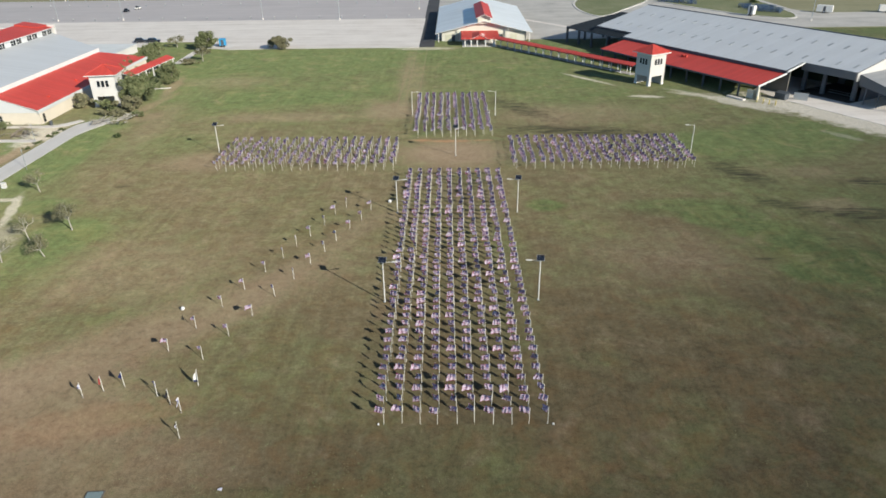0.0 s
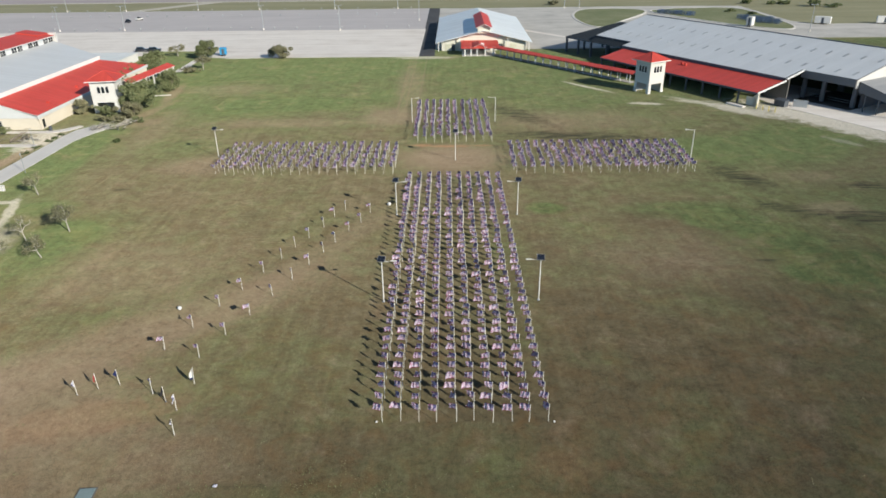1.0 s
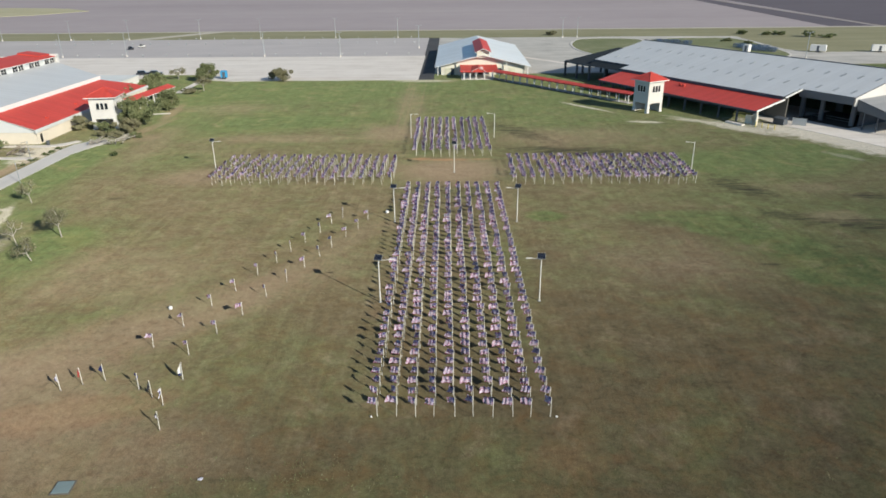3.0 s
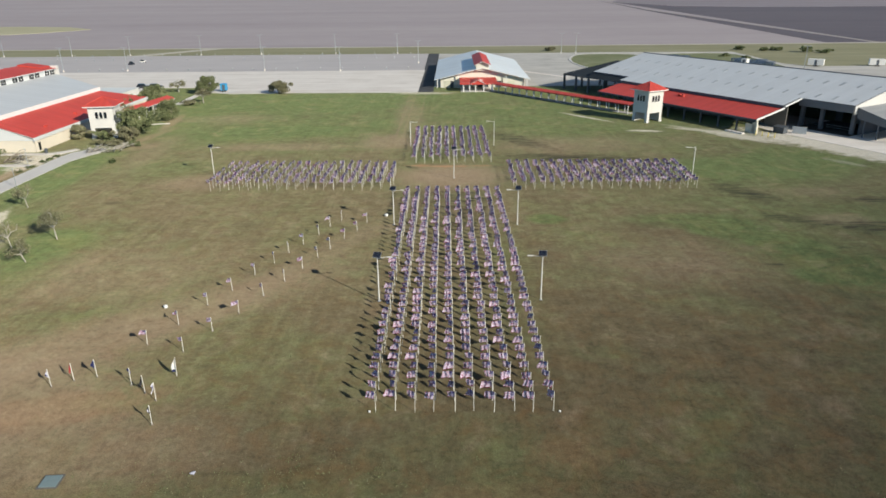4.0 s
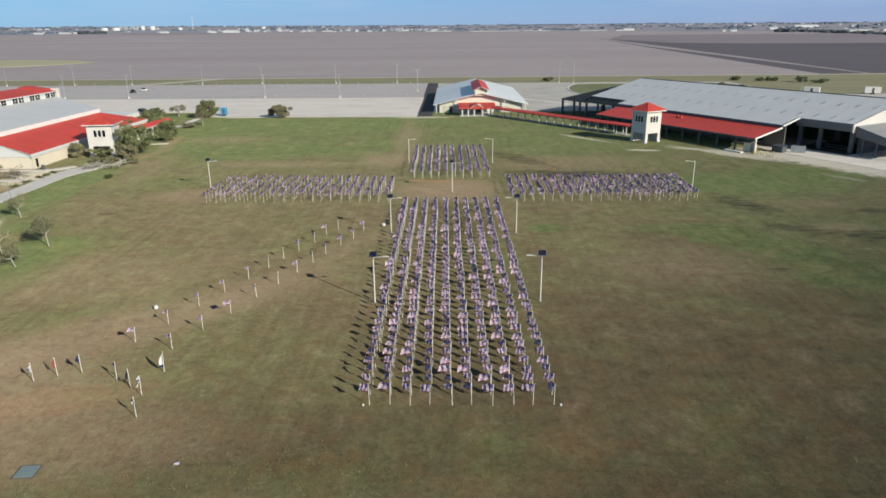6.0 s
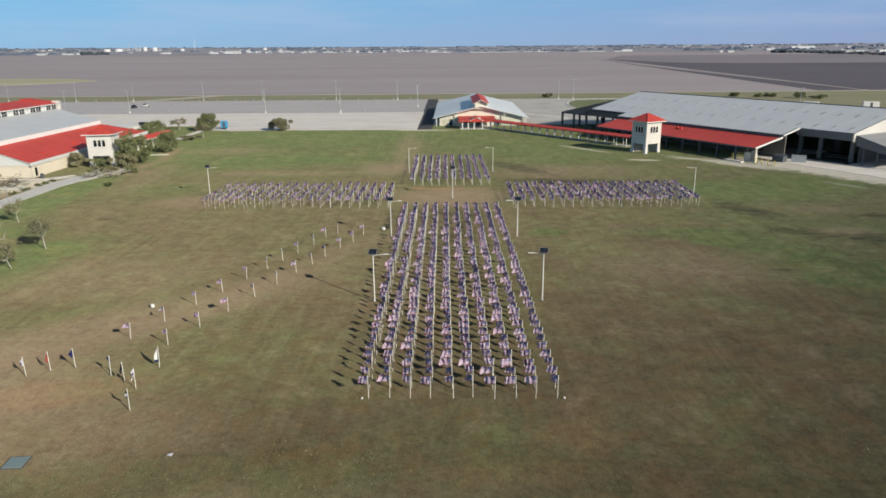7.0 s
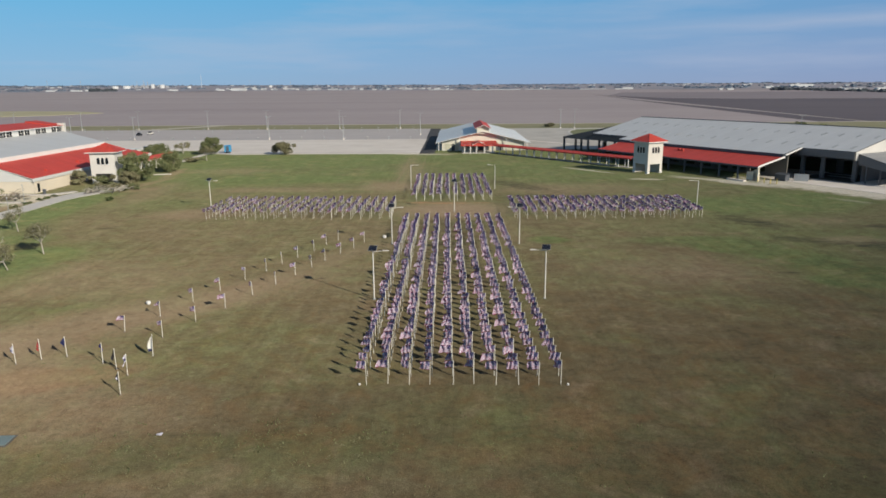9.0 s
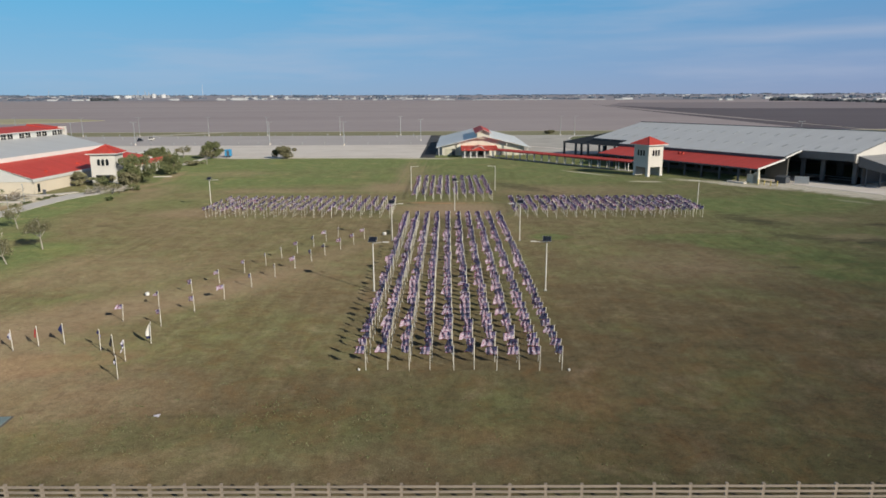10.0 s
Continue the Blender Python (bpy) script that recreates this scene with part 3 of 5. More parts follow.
# lane colour holds the hall's shadow as well as dark asphalt
sheet("road", [(-14, 200.5), (-8.3, 200.5), (-9, 350), (-15, 351)], ASPHALT, -0.2, 0.06, "asphalt lane beside the hall, darkened partly for the hall's shadow", "road")
sheet("yard", [(-8.3, 214), (29, 214), (36, 214), (60, 214), (110, 234), (420, 234), (420, 273), (163, 273), (157, 285), (156.5, 347), (96, 350), (-9, 350)], YARD, -0.2, 0.05, "grey concrete yard behind the hall and barn", "pavement")
sheet("footpath", [(28.5, 262), (46.5, 238.5), (48.8, 240), (31, 264)], CONCRETE, -0.2, 0.09, "pale concrete footpath across the yard", "pavement")


def rounded(pts, steps=5):
    """A closed smooth line through the given corners."""
    line = []
    for i in range(len(pts)):
        p0, p1, p2, p3 = [Vector(pts[(i + k) % len(pts)]) for k in (-1, 0, 1, 2)]
        for j in range(steps):
            t = j / steps
            line.append(0.5 * (2 * p1 + (p2 - p0) * t + (2 * p0 - 5 * p1 + 4 * p2 - p3) * t * t + (3 * p1 - p0 - 3 * p2 + p3) * t ** 3))
    return line


def island(label, pts):
    line = rounded(pts)
    mid = sum(line, Vector((0, 0))) / len(line)
    g = Geo()
    g.slab([(q.x, q.y, 0.2) for q in line], 0.3, LAWN)
    o = tagged(part("island", g), label, "ground", "", "structure")
    g = Geo()
    for i in range(len(line)):
        q, r = line[i], line[(i + 1) % len(line)]
        q2, r2 = [w + (w - mid).normalized() * 1.1 for w in (q, r)]
        g.slab([(q.x, q.y, 0.26), (q2.x, q2.y, 0.26), (r2.x, r2.y, 0.26), (r.x, r.y, 0.26)], 0.32, ROAD)
    part("kerb", g, o, "pale concrete kerb")


island("oval grass island with a concrete kerb", [(60.1, 312), (68, 335), (82.5, 339), (97, 335), (98, 321), (82, 294), (66, 270), (59.5, 286)][::-1])
island("broad grass island with a kerb behind the barn", [(103, 322), (113, 334), (130, 338), (148, 336), (153, 318), (152.5, 285), (150, 265), (142, 258), (125, 276)][::-1])
sheet("driveway", [(-93.2, 30), (-88.3, 30), (-88.3, 97), (-87, 102), (-85, 107), (-86.5, 111), (-89.5, 110), (-92.4, 106), (-92.9, 101)], ROAD, -0.2, 0.06, "grey concrete driveway along the hall", "road")
sheet("footpath", [(-135, 103.2), (-97, 103.6), (-93.8, 105.5), (-92, 109), (-93.5, 110), (-97, 105.4), (-135, 105)], CONCRETE, -0.2, 0.08, "pale concrete footpath before the hall", "pavement")
sheet("footpath", [(-94.8, 176), (-92.4, 176), (-93.4, 203), (-95.8, 204.5)], CONCRETE, -0.2, 0.08, "pale concrete footpath to the canopy", "pavement")
sheet("footpath", [(-135, 93.5), (-95.2, 92.5), (-95.2, 94.3), (-135, 95.5)], CONCRETE, -0.2, 0.08, "pale concrete footpath before the hall", "pavement")
sheet("forecourt", [(81.0, 131.5), (83.0, 124.0), (96.5, 100.0), (104, 86), (135, 86), (125, 112), (97, 150), (85, 140)], CONCRETE, -0.2, 0.06, "pale concrete forecourt before the barn doors", "pavement")

# ---- flags of the cross ----
def cloth(seed, length, hoist, sag, nx=10, pattern="stars", wind=0.0, lift=0.0):
    """A flag at rest in a light wind, flying from its pole at x = 0 towards -x, with folds and a drooping fly."""
    rnd = random.Random(seed)
    ph, am, fr, slant = rnd.uniform(0, 6.28), rnd.uniform(0.06, 0.11), rnd.uniform(1.8, 3.2), rnd.uniform(-1.5, 3.5)
    belly, q = rnd.uniform(0.08, 0.17), rnd.uniform(0, 6.28)
    ny = 13
    g = Geo()
    mats = [FLAG_RED, FLAG_WHITE, FLAG_BLUE]
    for mt in mats:
        g.slot(mt)
    reach = math.sqrt(max(0.3, 1 - (sag / length) ** 2))
    grid = []
    for j in range(ny + 1):
        row = []
        for i in range(nx + 1):
            u, v = i / nx, j / ny
            p = ph + fr * 6.28 * u + slant * v
            side = am * math.sin(p) * (0.25 + 0.75 * u) + wind * u * u + belly * u * math.sin(q + 4.2 * v + 2.5 * u) - lift * v * min(1.0, 0.45 + 0.8 * u)
            x = -0.03 - length * u * reach + 0.3 * sag * u * v - 0.02 * math.sin(ph + 5 * v)
            z = -v * (hoist - 0.4 * lift * u) - sag * u ** 1.4 + 0.035 * u * math.cos(p)
            row.append((x, side, z))
        grid.append(row)
    for row in grid:
        g.v += row
    for j in range(ny):
        for i in range(nx):
            a = j * (nx + 1) + i
            g.f.append((a, a + 1, a + nx + 2, a + nx + 1))
            canton = j < 7 and i < nx * 0.37
            g.m.append(2 if canton else (0 if j % 2 == 0 else 1))
    if pattern == "stars":
        # rows of small white stars, as little diamonds just proud of the cloth on both sides
        for j in range(1, 7, 1):
            for i in range(int(nx * 0.42)):
                a, d = Vector(grid[j][i]), Vector(grid[j + 1][i + 1])
                c = a.lerp(d, 0.5 if j % 2 else 0.3)
                for s in (-0.006, 0.006):
                    g.face([c + Vector((-0.02, s, 0)), c + Vector((0, s, -0.02)), c + Vector((0.02, s, 0)), c + Vector((0, s, 0.02))], FLAG_WHITE)
    return g


POLE_H = 2.14


def flag_pole_geo():
    g = Geo()
    g.tube((0, 0, -0.05), (0, 0, POLE_H), 0.027, 0.025, PVC, 6)
    g.tube((0, 0, POLE_H), (0, 0, POLE_H + 0.04), 0.032, 0.015, PVC, 6)
    return g


pole_mesh = flag_pole_geo().mesh("flagpole")
rng = random.Random(4)
VARIANTS = []
for k in range(14):
    VARIANTS.append(cloth(k, rng.uniform(0.94, 1.14), rng.uniform(0.6, 0.7), rng.uniform(0.1, 0.38), 13, "stars", rng.uniform(-0.25, 0.25), rng.uniform(0.08, 0.36)))
variant_meshes = [v.mesh("flag") for v in VARIANTS]
FLAG_LABEL = "small stars-and-stripes flag flying from a white pole"


def blocks():
    for j in range(40):
        for i in range(10):
            yield (i - 4.5) * 1.83 - 0.0125 * j * 1.745, j * 1.745, j < 30
    for j in range(10):
        for i in range(20):
            yield -47.85 + i * 1.83, 73.0 + j * 1.68, False
            yield 11.1 + i * 1.82, 73.0 + j * 1.68, False
    for j in range(20):
        for i in range(10):
            yield (i - 4.5) * 1.83 - 1.1 - 0.0125 * j * 1.67, 94.0 + j * 1.67, False


rest_v, rest_f, rest_m = [], [], []
cheap = [cloth(50 + k, rng.uniform(0.94, 1.14), rng.uniform(0.6, 0.7), rng.uniform(0.1, 0.38), 9, "plain", rng.uniform(-0.25, 0.25), rng.uniform(0.08, 0.36)) for k in range(14)]
pg = flag_pole_geo()
for x, y, near in blocks():
    wander = 0.05 if y < 70 else 0.13
    x, y = x + rng.gauss(0, wander), y + rng.gauss(0, wander * 1.2)
    k = rng.randrange(14)
    turn, lean = rng.gauss(-34, 11), (rng.gauss(0, 1.2), rng.gauss(0, 1.2))
    base = pose(x, y, 0, lean[0], lean[1], 0)
    spin = pose(0, 0, POLE_H - 0.03, 0, 0, turn)
    if near:
        f = thing("flag", FLAG_LABEL, "flag", "flags of the field cross", at=base)
        part("pole", pole_mesh, f)
        part("cloth", variant_meshes[k], f, at=spin)
    else:
        for src, mt, off in ((pg, base, 3), (cheap[k], base @ spin, 0)):
            o = len(rest_v)
            rest_v += [tuple(mt @ Vector(p)) for p in src.v]
            rest_f += [tuple(i + o for i in q) for q in src.f]
            rest_m += [3] * len(src.f) if off else src.m
me = bpy.data.meshes.new("flags")
me.from_pydata(rest_v, [], rest_f)
for mt in (FLAG_RED, FLAG_WHITE, FLAG_BLUE, PVC):
    me.materials.append(mt)
me.polygons.foreach_set("material_index", rest_m)
me.update()
tagged(new("flags", me), "hundreds of small stars-and-stripes flags in rows forming a cross", "flags", "", "stuff")

# ---- flags of the avenue and the service flags ----
def plain_cloth(seed, mat, length=1.2, hoist=0.85, sag=0.5, emblem=None):
    g = cloth(seed, length, hoist, sag, 8, "plain")
    g.mats = [mat, mat, mat]
    g.m = [0] * len(g.f)
    if emblem:
        g.mats = [mat, emblem, mat]
        g.m = [1 if (2 < i % 8 < 6 and 4 <= i // 8 < 9) else 0 for i in range(len(g.f))]
    return g


def wide_pole_geo(h):
    g = Geo()
    g.tube((0, 0, -0.05), (0, 0, h), 0.032, 0.03, PVC, 8)
    g.tube((0, 0, h), (0, 0, h + 0.05), 0.05, 0.025, PVC, 8)
    return g


def pole_foot_geo():
    g = Geo()
    g.tube((0, 0, 0), (0, 0, 0.1), 0.1, 0.07, BARK, 8)
    return g


wide_pole, tall_pole, pole_foot = wide_pole_geo(1.78).mesh("flagpole"), wide_pole_geo(1.98).mesh("flagpole"), pole_foot_geo().mesh("pole_foot")
UPPER = [(-19.7, 54.5), (-21.1, 51.6), (-22.2, 47.4), (-23.8, 43.3), (-25.2, 39.8), (-26.4, 35.9), (-28.0, 31.6), (-29.6, 26.7), (-31.3, 22.3), (-33.0, 17.2), (-34.7, 12.5)]
LOWER = [(-15.3, 53.3), (-16.4, 49.2), (-17.9, 45.7), (-19.4, 41.5), (-20.6, 38.0), (-22.0, 34.0), (-23.5, 29.6), (-25.1, 25.0), (-26.8, 20.1), (-28.5, 15.6), (-30.1, 10.9)]
for x, y in UPPER + LOWER:
    f = thing("flag", "stars-and-stripes flag on a stout white pole beside the path", "flag", "flags along the path", at=pose(x, y, 0, rng.gauss(0, 1.5), rng.gauss(0, 1.5), 0))
    part("pole", wide_pole, f)
    part("foot", pole_foot, f, "dark ground sleeve")
    part("cloth", variant_meshes[rng.randrange(14)], f, at=pose(0, 0, 1.76, 0, 0, rng.gauss(-42, 28)) @ Matrix.Scale(0.74, 4))
SERVICE = [(-40.7, 4.1, FLAG_WHITE, FLAG_NAVY, "white service flag with a dark emblem"), (-39.0, 5.2, FLAG_BRIGHTRED, None, "scarlet service flag"),
           (-37.0, 5.9, FLAG_NAVY, None, "dark navy service flag"), (-32.8, 4.3, FLAG_ROYAL, None, "bright blue service flag"),
           (-30.9, 3.0, FLAG_BLACK, None, "black remembrance flag"), (-29.3, 1.7, FLAG_WHITE, FLAG_BLUE, "white and blue service flag"), (-28.1, -2.1, FLAG_BLACK, FLAG_WHITE, "black flag with a pale emblem")]
for k, (x, y, mt, em, lab) in enumerate(SERVICE):
    f = thing("flag", lab + " hanging from a white pole", "flag", "service flags", at=pose(x, y, 0, rng.gauss(0, 1), rng.gauss(0, 1), 0))
    part("pole", tall_pole, f)
    part("foot", pole_foot, f, "dark ground sleeve")
    part("cloth", plain_cloth(70 + k, mt, 0.95 if k == 3 else 0.62, 0.6, 0.5, em), f, at=pose(0, 0, 1.95, 0, 0, rng.gauss(-24, 18)))


# ---- solar lights round the cross ----
def solar_light(side, solar=True):
    """side: the way (+1 or -1 along x) in which the lamp arm reaches."""
    o = thing("solar_light", "white solar street light on a plain pole in the grass", "street light", "solar lights round the cross")
    g = Geo()
    g.tube((0, 0, 0), (0, 0, 5.95), 0.085, 0.06, WHITE, 10)
    g.tube((0, 0, 0), (0, 0, 0.05), 0.2, 0.2, GALV, 10)
    part("pole", g, o, smooth=False)
    if solar:
        g = Geo()
        m = pose(0, -0.02, 6.2, 32, 0, -8)
        g.box(-0.5, 0.5, -0.44, 0.44, -0.025, 0.02, GALV, m)
        g.box(-0.47, 0.47, -0.41, 0.41, 0.02, 0.028, SOLAR, m)
        part("panel", g, o, "tilted dark solar panel")
        g = Geo()
        g.tube((0, 0, 5.85), (0, 0.02, 6.2), 0.04, 0.04, GALV, 8)
        part("bracket", g, o)
    g = Geo()
    g.tube((0, 0, 5.75), (side * 1.2, 0.05, 5.88), 0.035, 0.03, WHITE, 8)
    part("arm", g, o)
    g = Geo()
    g.box(min(side * 1.15, side * 1.85), max(side * 1.15, side * 1.85), -0.07, 0.15, 5.86, 5.93, WHITE)
    part("lamp_head", g, o, "flat white lamp head")
    return o


right_arm, left_arm = solar_light(1), solar_light(-1)
left_arm.matrix_basis, right_arm.matrix_basis = pose(9.87, 23.8, 0), pose(-10.24, 23.5, 0)
for src, spots in ((right_arm, [(-10.73, 52.4), (-51.0, 84.5), (-0.86, 81.2)]), (left_arm, [(9.46, 52.3)])):
    for x, y in spots:
        copy_thing(src, pose(x, y, 0))
bare = solar_light(-1, False)
bare.matrix_basis = pose(47.5, 81.8, 0)
copy_thing(bare, pose(8.9, 111.1, 0))
bare = solar_light(1, False)
bare.matrix_basis = pose(-11.4, 110.9, 0)


# ---- buildings ----
def wall_run(g, x0, x1, y0, y1, z0, z1, mat, holes=()):
    """A wall along x from y0 to y1 thick, with holes (x0, x1, z0, z1) cut through it."""
    xs = sorted({x0, x1, *[v for q in holes for v in q[:2]]})
    zs = sorted({z0, z1, *[v for q in holes for v in q[2:]]})
    k = len(g.v)
    g.v += [(x, y, z) for y in (y0, y1) for z in zs for x in xs]
    nx, nz, s = len(xs), len(zs), g.slot(mat)
    idx = lambda i, j, side: k + side * nx * nz + j * nx + i

    def solid(i, j):
        if not (0 <= i < nx - 1 and 0 <= j < nz - 1):
            return False
        cx, cz = (xs[i] + xs[i + 1]) / 2, (zs[j] + zs[j + 1]) / 2
        return not any(a < cx < b and c < cz < d for a, b, c, d in holes)

    for i in range(nx - 1):
        for j in range(nz - 1):
            if not solid(i, j):
                continue
            quads = [(idx(i, j, 0), idx(i + 1, j, 0), idx(i + 1, j + 1, 0), idx(i, j + 1, 0)), (idx(i + 1, j, 1), idx(i, j, 1), idx(i, j + 1, 1), idx(i + 1, j + 1, 1))]
            for di, dj, p, q in ((-1, 0, (i, j + 1), (i, j)), (1, 0, (i + 1, j), (i + 1, j + 1)), (0, -1, (i, j), (i + 1, j)), (0, 1, (i + 1, j + 1), (i, j + 1))):
                if not solid(i + di, j + dj):
                    quads.append((idx(*q, 0), idx(*p, 0), idx(*p, 1), idx(*q, 1)))
            g.f += quads
            g.m += [s] * len(quads)


def arched_window(parent, m, w=0.75, h=1.7):
    """A round-headed window in the local xz plane, facing -y: recessed dark pane, frame and sill."""
    f = part("window", Geo(), parent, at=m)
    g = Geo()
    pts = [(-w / 2, 0), (w / 2, 0), (w / 2, h - w / 2)] + [(w / 2 * math.cos(a), h - w / 2 + w / 2 * math.sin(a)) for a in [math.pi * i / 8 for i in range(1, 8)]] + [(-w / 2, h - w / 2)]
    g.face([(x, -0.03, z) for x, z in pts], GLASS)
    g.face([(x, 0.05, z) for x, z in reversed(pts)], GLASS)
    part("pane", g, f)
    g = Geo()
    n = len(pts)
    for i in range(n):
        (ax, az), (bx, bz) = pts[i], pts[(i + 1) % n]
        cx, cz = 0, h * 0.45
        oa, ob = [((px - cx) * 1.14 + cx, (pz - cz) * 1.08 + cz) for px, pz in ((ax, az), (bx, bz))]
        g.face([(ax, -0.08, az), (bx, -0.08, bz), (ob[0], -0.08, ob[1]), (oa[0], -0.08, oa[1])], TRIM)
        g.face([(ax, -0.08, az), (ax, 0.0, az), (bx, 0.0, bz), (bx, -0.08, bz)], TRIM)
    part("frame", g, f)
    g = Geo()
    g.box(-w / 2 - 0.12, w / 2 + 0.12, -0.16, 0.0, -0.12, 0.0, TRIM)
    part("sill", g, f)
    return f


def square_window(parent, m, w=1.4, h=1.2, panes=2):
    f = part("window", Geo(), parent, at=m)
    g = Geo()
    g.box(-w / 2, w / 2, -0.02, 0.02, 0, h, GLASS)
    part("pane", g, f)
    g = Geo()
    for a, b, c, d in ((-w / 2 - 0.08, w / 2 + 0.08, -0.08, 0), (-w / 2 - 0.08, w / 2 + 0.08, h, h + 0.08), (-w / 2 - 0.08, -w / 2, 0, h), (w / 2, w / 2 + 0.08, 0, h)):
        g.box(a, b, -0.09, 0.03, c, d, TRIM)
    for i in range(1, panes):
        x = -w / 2 + w * i / panes
        g.box(x - 0.03, x + 0.03, -0.07, 0.03, 0, h, TRIM)
    g.box(-w / 2, w / 2, -0.07, 0.03, h / 2 - 0.03, h / 2 + 0.03, TRIM)
    part("frame", g, f)
    return f


def tower(name, label, at, half, eave, apex, over, wall, open_h, leg, door_faces, group=""):
    """A square entrance tower on four legs with arched windows and a hipped red roof."""
    o = thing(name, label, "tower", group, at=at)
    h, t = half, 0.35
    for k in range(4):
        m = pose(0, 0, 0, 0, 0, 90 * k)
        g = Geo()
        hole = [(-h + leg, h - leg, 0, open_h)] if k in door_faces else []
        wall_run(g, -h, h - t, -h, -h + t, 0, eave, wall, hole)
        part("wall", g, o, at=m)
        for i in (-1, 0, 1):
            arched_window(o, m @ pose(i * 1.05, -h, eave - 3.0))
    g = Geo()
    g.box(-h + t, h - t, -h + t, h - t, open_h + 0.3, open_h + 0.5, wall)
    part("floor_slab", g, o)
    g = Geo()
    e = h + over
    g.box(-e, e, -e, e, eave - 0.05, eave + 0.18, TRIM)
    part("eaves", g, o, "white eaves board")
    for k in range(4):
        g = Geo()
        g.face([(-e - 0.05, -e - 0.05, eave + 0.19), (e + 0.05, -e - 0.05, eave + 0.19), (0, 0, apex)], ROOF_RED)
        part("roof", g, o, at=pose(0, 0, 0, 0, 0, 90 * k))
        g = Geo()
        g.tube((e, -e, eave + 0.2), (0, 0, apex + 0.03), 0.09, 0.09, ROOF_RED, 6)
        part("hip_cap", g, o, at=pose(0, 0, 0, 0, 0, 90 * k))
    for x in (-h - 0.06, h - 0.5):
        for y in (-h - 0.06, h - 0.5):
            g = Geo()
            g.box(x, x + 0.56, y, y + 0.56, 0, 0.5, TRIM)
            part("plinth", g, o)
    return o


# livestock barn: local x along its length, local y in from the near eave
BARN = pose(54.6, 180.1, 0, 0, 0, -59.8)
o = thing("livestock_barn", "long open-sided barn with a pale grey ribbed metal roof", "barn", at=BARN)
zr = lambda w: 6.45 + 0.222 * w
GREY_SHEET = weathered("sheet_grey", (0.12, 0.123, 0.132), 0.6, amount=0.12)
for a, b, w in ((-17.5, 0, 4), (0, 61, 0), (61, 76, 6.4)):
    g = Geo()
    g.slab([(a, w, zr(w)), (b, w, zr(w)), (b, 27.6, zr(27.6)), (a, 27.6, zr(27.6))], 0.2, ROOF_GREY, STEEL_DARK)
    part("roof", g, o)
g = Geo()
g.slab([(-17.5, 27.62, zr(27.6)), (76, 27.62, zr(27.6)), (76, 56, zr(0)), (-17.5, 56, zr(0))], 0.2, ROOF_GREY, STEEL_DARK)
part("roof", g, o)
g = Geo()
g.box(-17.6, 76, 27.35, 27.85, zr(27.6) - 0.03, zr(27.6) + 0.14, STEEL_DARK)
part("ridge_cap", g, o, "dark ridge cap")
sheet_roof = metal_roof("roof_sheet", (0.27, 0.275, 0.285), 0.6, 0.6)
g = Geo()
g.slab([(76.1, 7.6, 7.3), (89, 7.6, 3.9), (89, 30, 3.9), (76.1, 30, 7.3)], 0.2, sheet_roof, STEEL_DARK)
part("lean_to_roof", g, o, "grey metal lean-to roof")
PALE_WALL = weathered("siding_white", (0.6, 0.585, 0.56), 0.6, amount=0.08)
g = Geo()
for x0, flip in ((76.0, 1), (75.85, -1)):
    pts = [(x0, 6.7, 5.6), (x0, 47.5, 5.6), (x0, 47.5, zr(8.0) - 0.25), (x0, 27.6, zr(27.6) - 0.25), (x0, 6.7, zr(6.7) - 0.25)]
    g.face(pts[::flip], PALE_WALL)
part("gable", g, o, "white sheeted gable end")
# dark sheet added in place of the shade in these openings
g = Geo()
g.box(75.7, 75.85, 10.2, 47.5, 0, 5.7, STEEL_DARK)
part("wall", g, o, "dark sheet for the shaded openings under the lean-to")
g = Geo()
for y0, flip in ((7.75, 1), (7.9, -1)):
    g.face([(76.1, y0, 4.7), (89, y0, 2.5), (89, y0, 3.75), (76.1, y0, 7.1)][::flip], GREY_SHEET)
part("fascia", g, o, "grey sheeted side of the lean-to")
for k in range(4):
    g = Geo()
    x0 = 78.2 + 3.4 * k
    g.box(x0 - 0.12, x0 + 0.12, 7.95, 8.2, 0, 4.5 - 0.55 * k, STEEL_DARK)
    part("post", g, o)
g = Geo()
g.box(0, 61, -0.12, 0.0, 5.65, 6.47, STEEL_DARK)
g.box(-17.5, 0, 3.88, 4.0, 6.8, 7.3, STEEL_DARK)
part("fascia", g, o, "dark steel fascia")
g = Geo()
g.box(61, 75.8, 6.4, 6.6, 5.9, 7.65, GREY_SHEET)
part("header", g, o, "grey sheeted header over the doorways")
# skylights in two rows
g0 = Geo()
g0.slab([(-0.28, -1.15, -0.255), (0.28, -1.15, -0.255), (0.28, 1.15, 0.255), (-0.28, 1.15, 0.255)], 0.1, GALV)
sk = g0.mesh("skylight")
for w in (9.5, 19.5):
    for i in range(19):
        s = -12 + i * 4.75
        if (s > 2 or w > 5) and s < 76:
            part("skylight", sk, o, at=pose(s, w, zr(w) + 0.06))
# front wall behind the red lean-to, end wall, back wall
BLOCK = weathered("block_wall", (0.14, 0.135, 0.125), 0.9, amount=0.25)
g = Geo()
wall_run(g, 0, 61, 2.0, 2.3, 0, 5.8, BLOCK, [(2 + 6 * i, 6.6 + 6 * i, 0.9, 4.2) for i in range(9)])
part("wall", g, o, "grey block wall with wide openings")
g = Geo()
wall_run(g, -17, 76, 54, 54.3, 0, 6.2, BLOCK, [(-14 + 8 * i, -8 + 8 * i, 4.3, 5.9) for i in range(11)])
part("wall", g, o)
g = Geo()
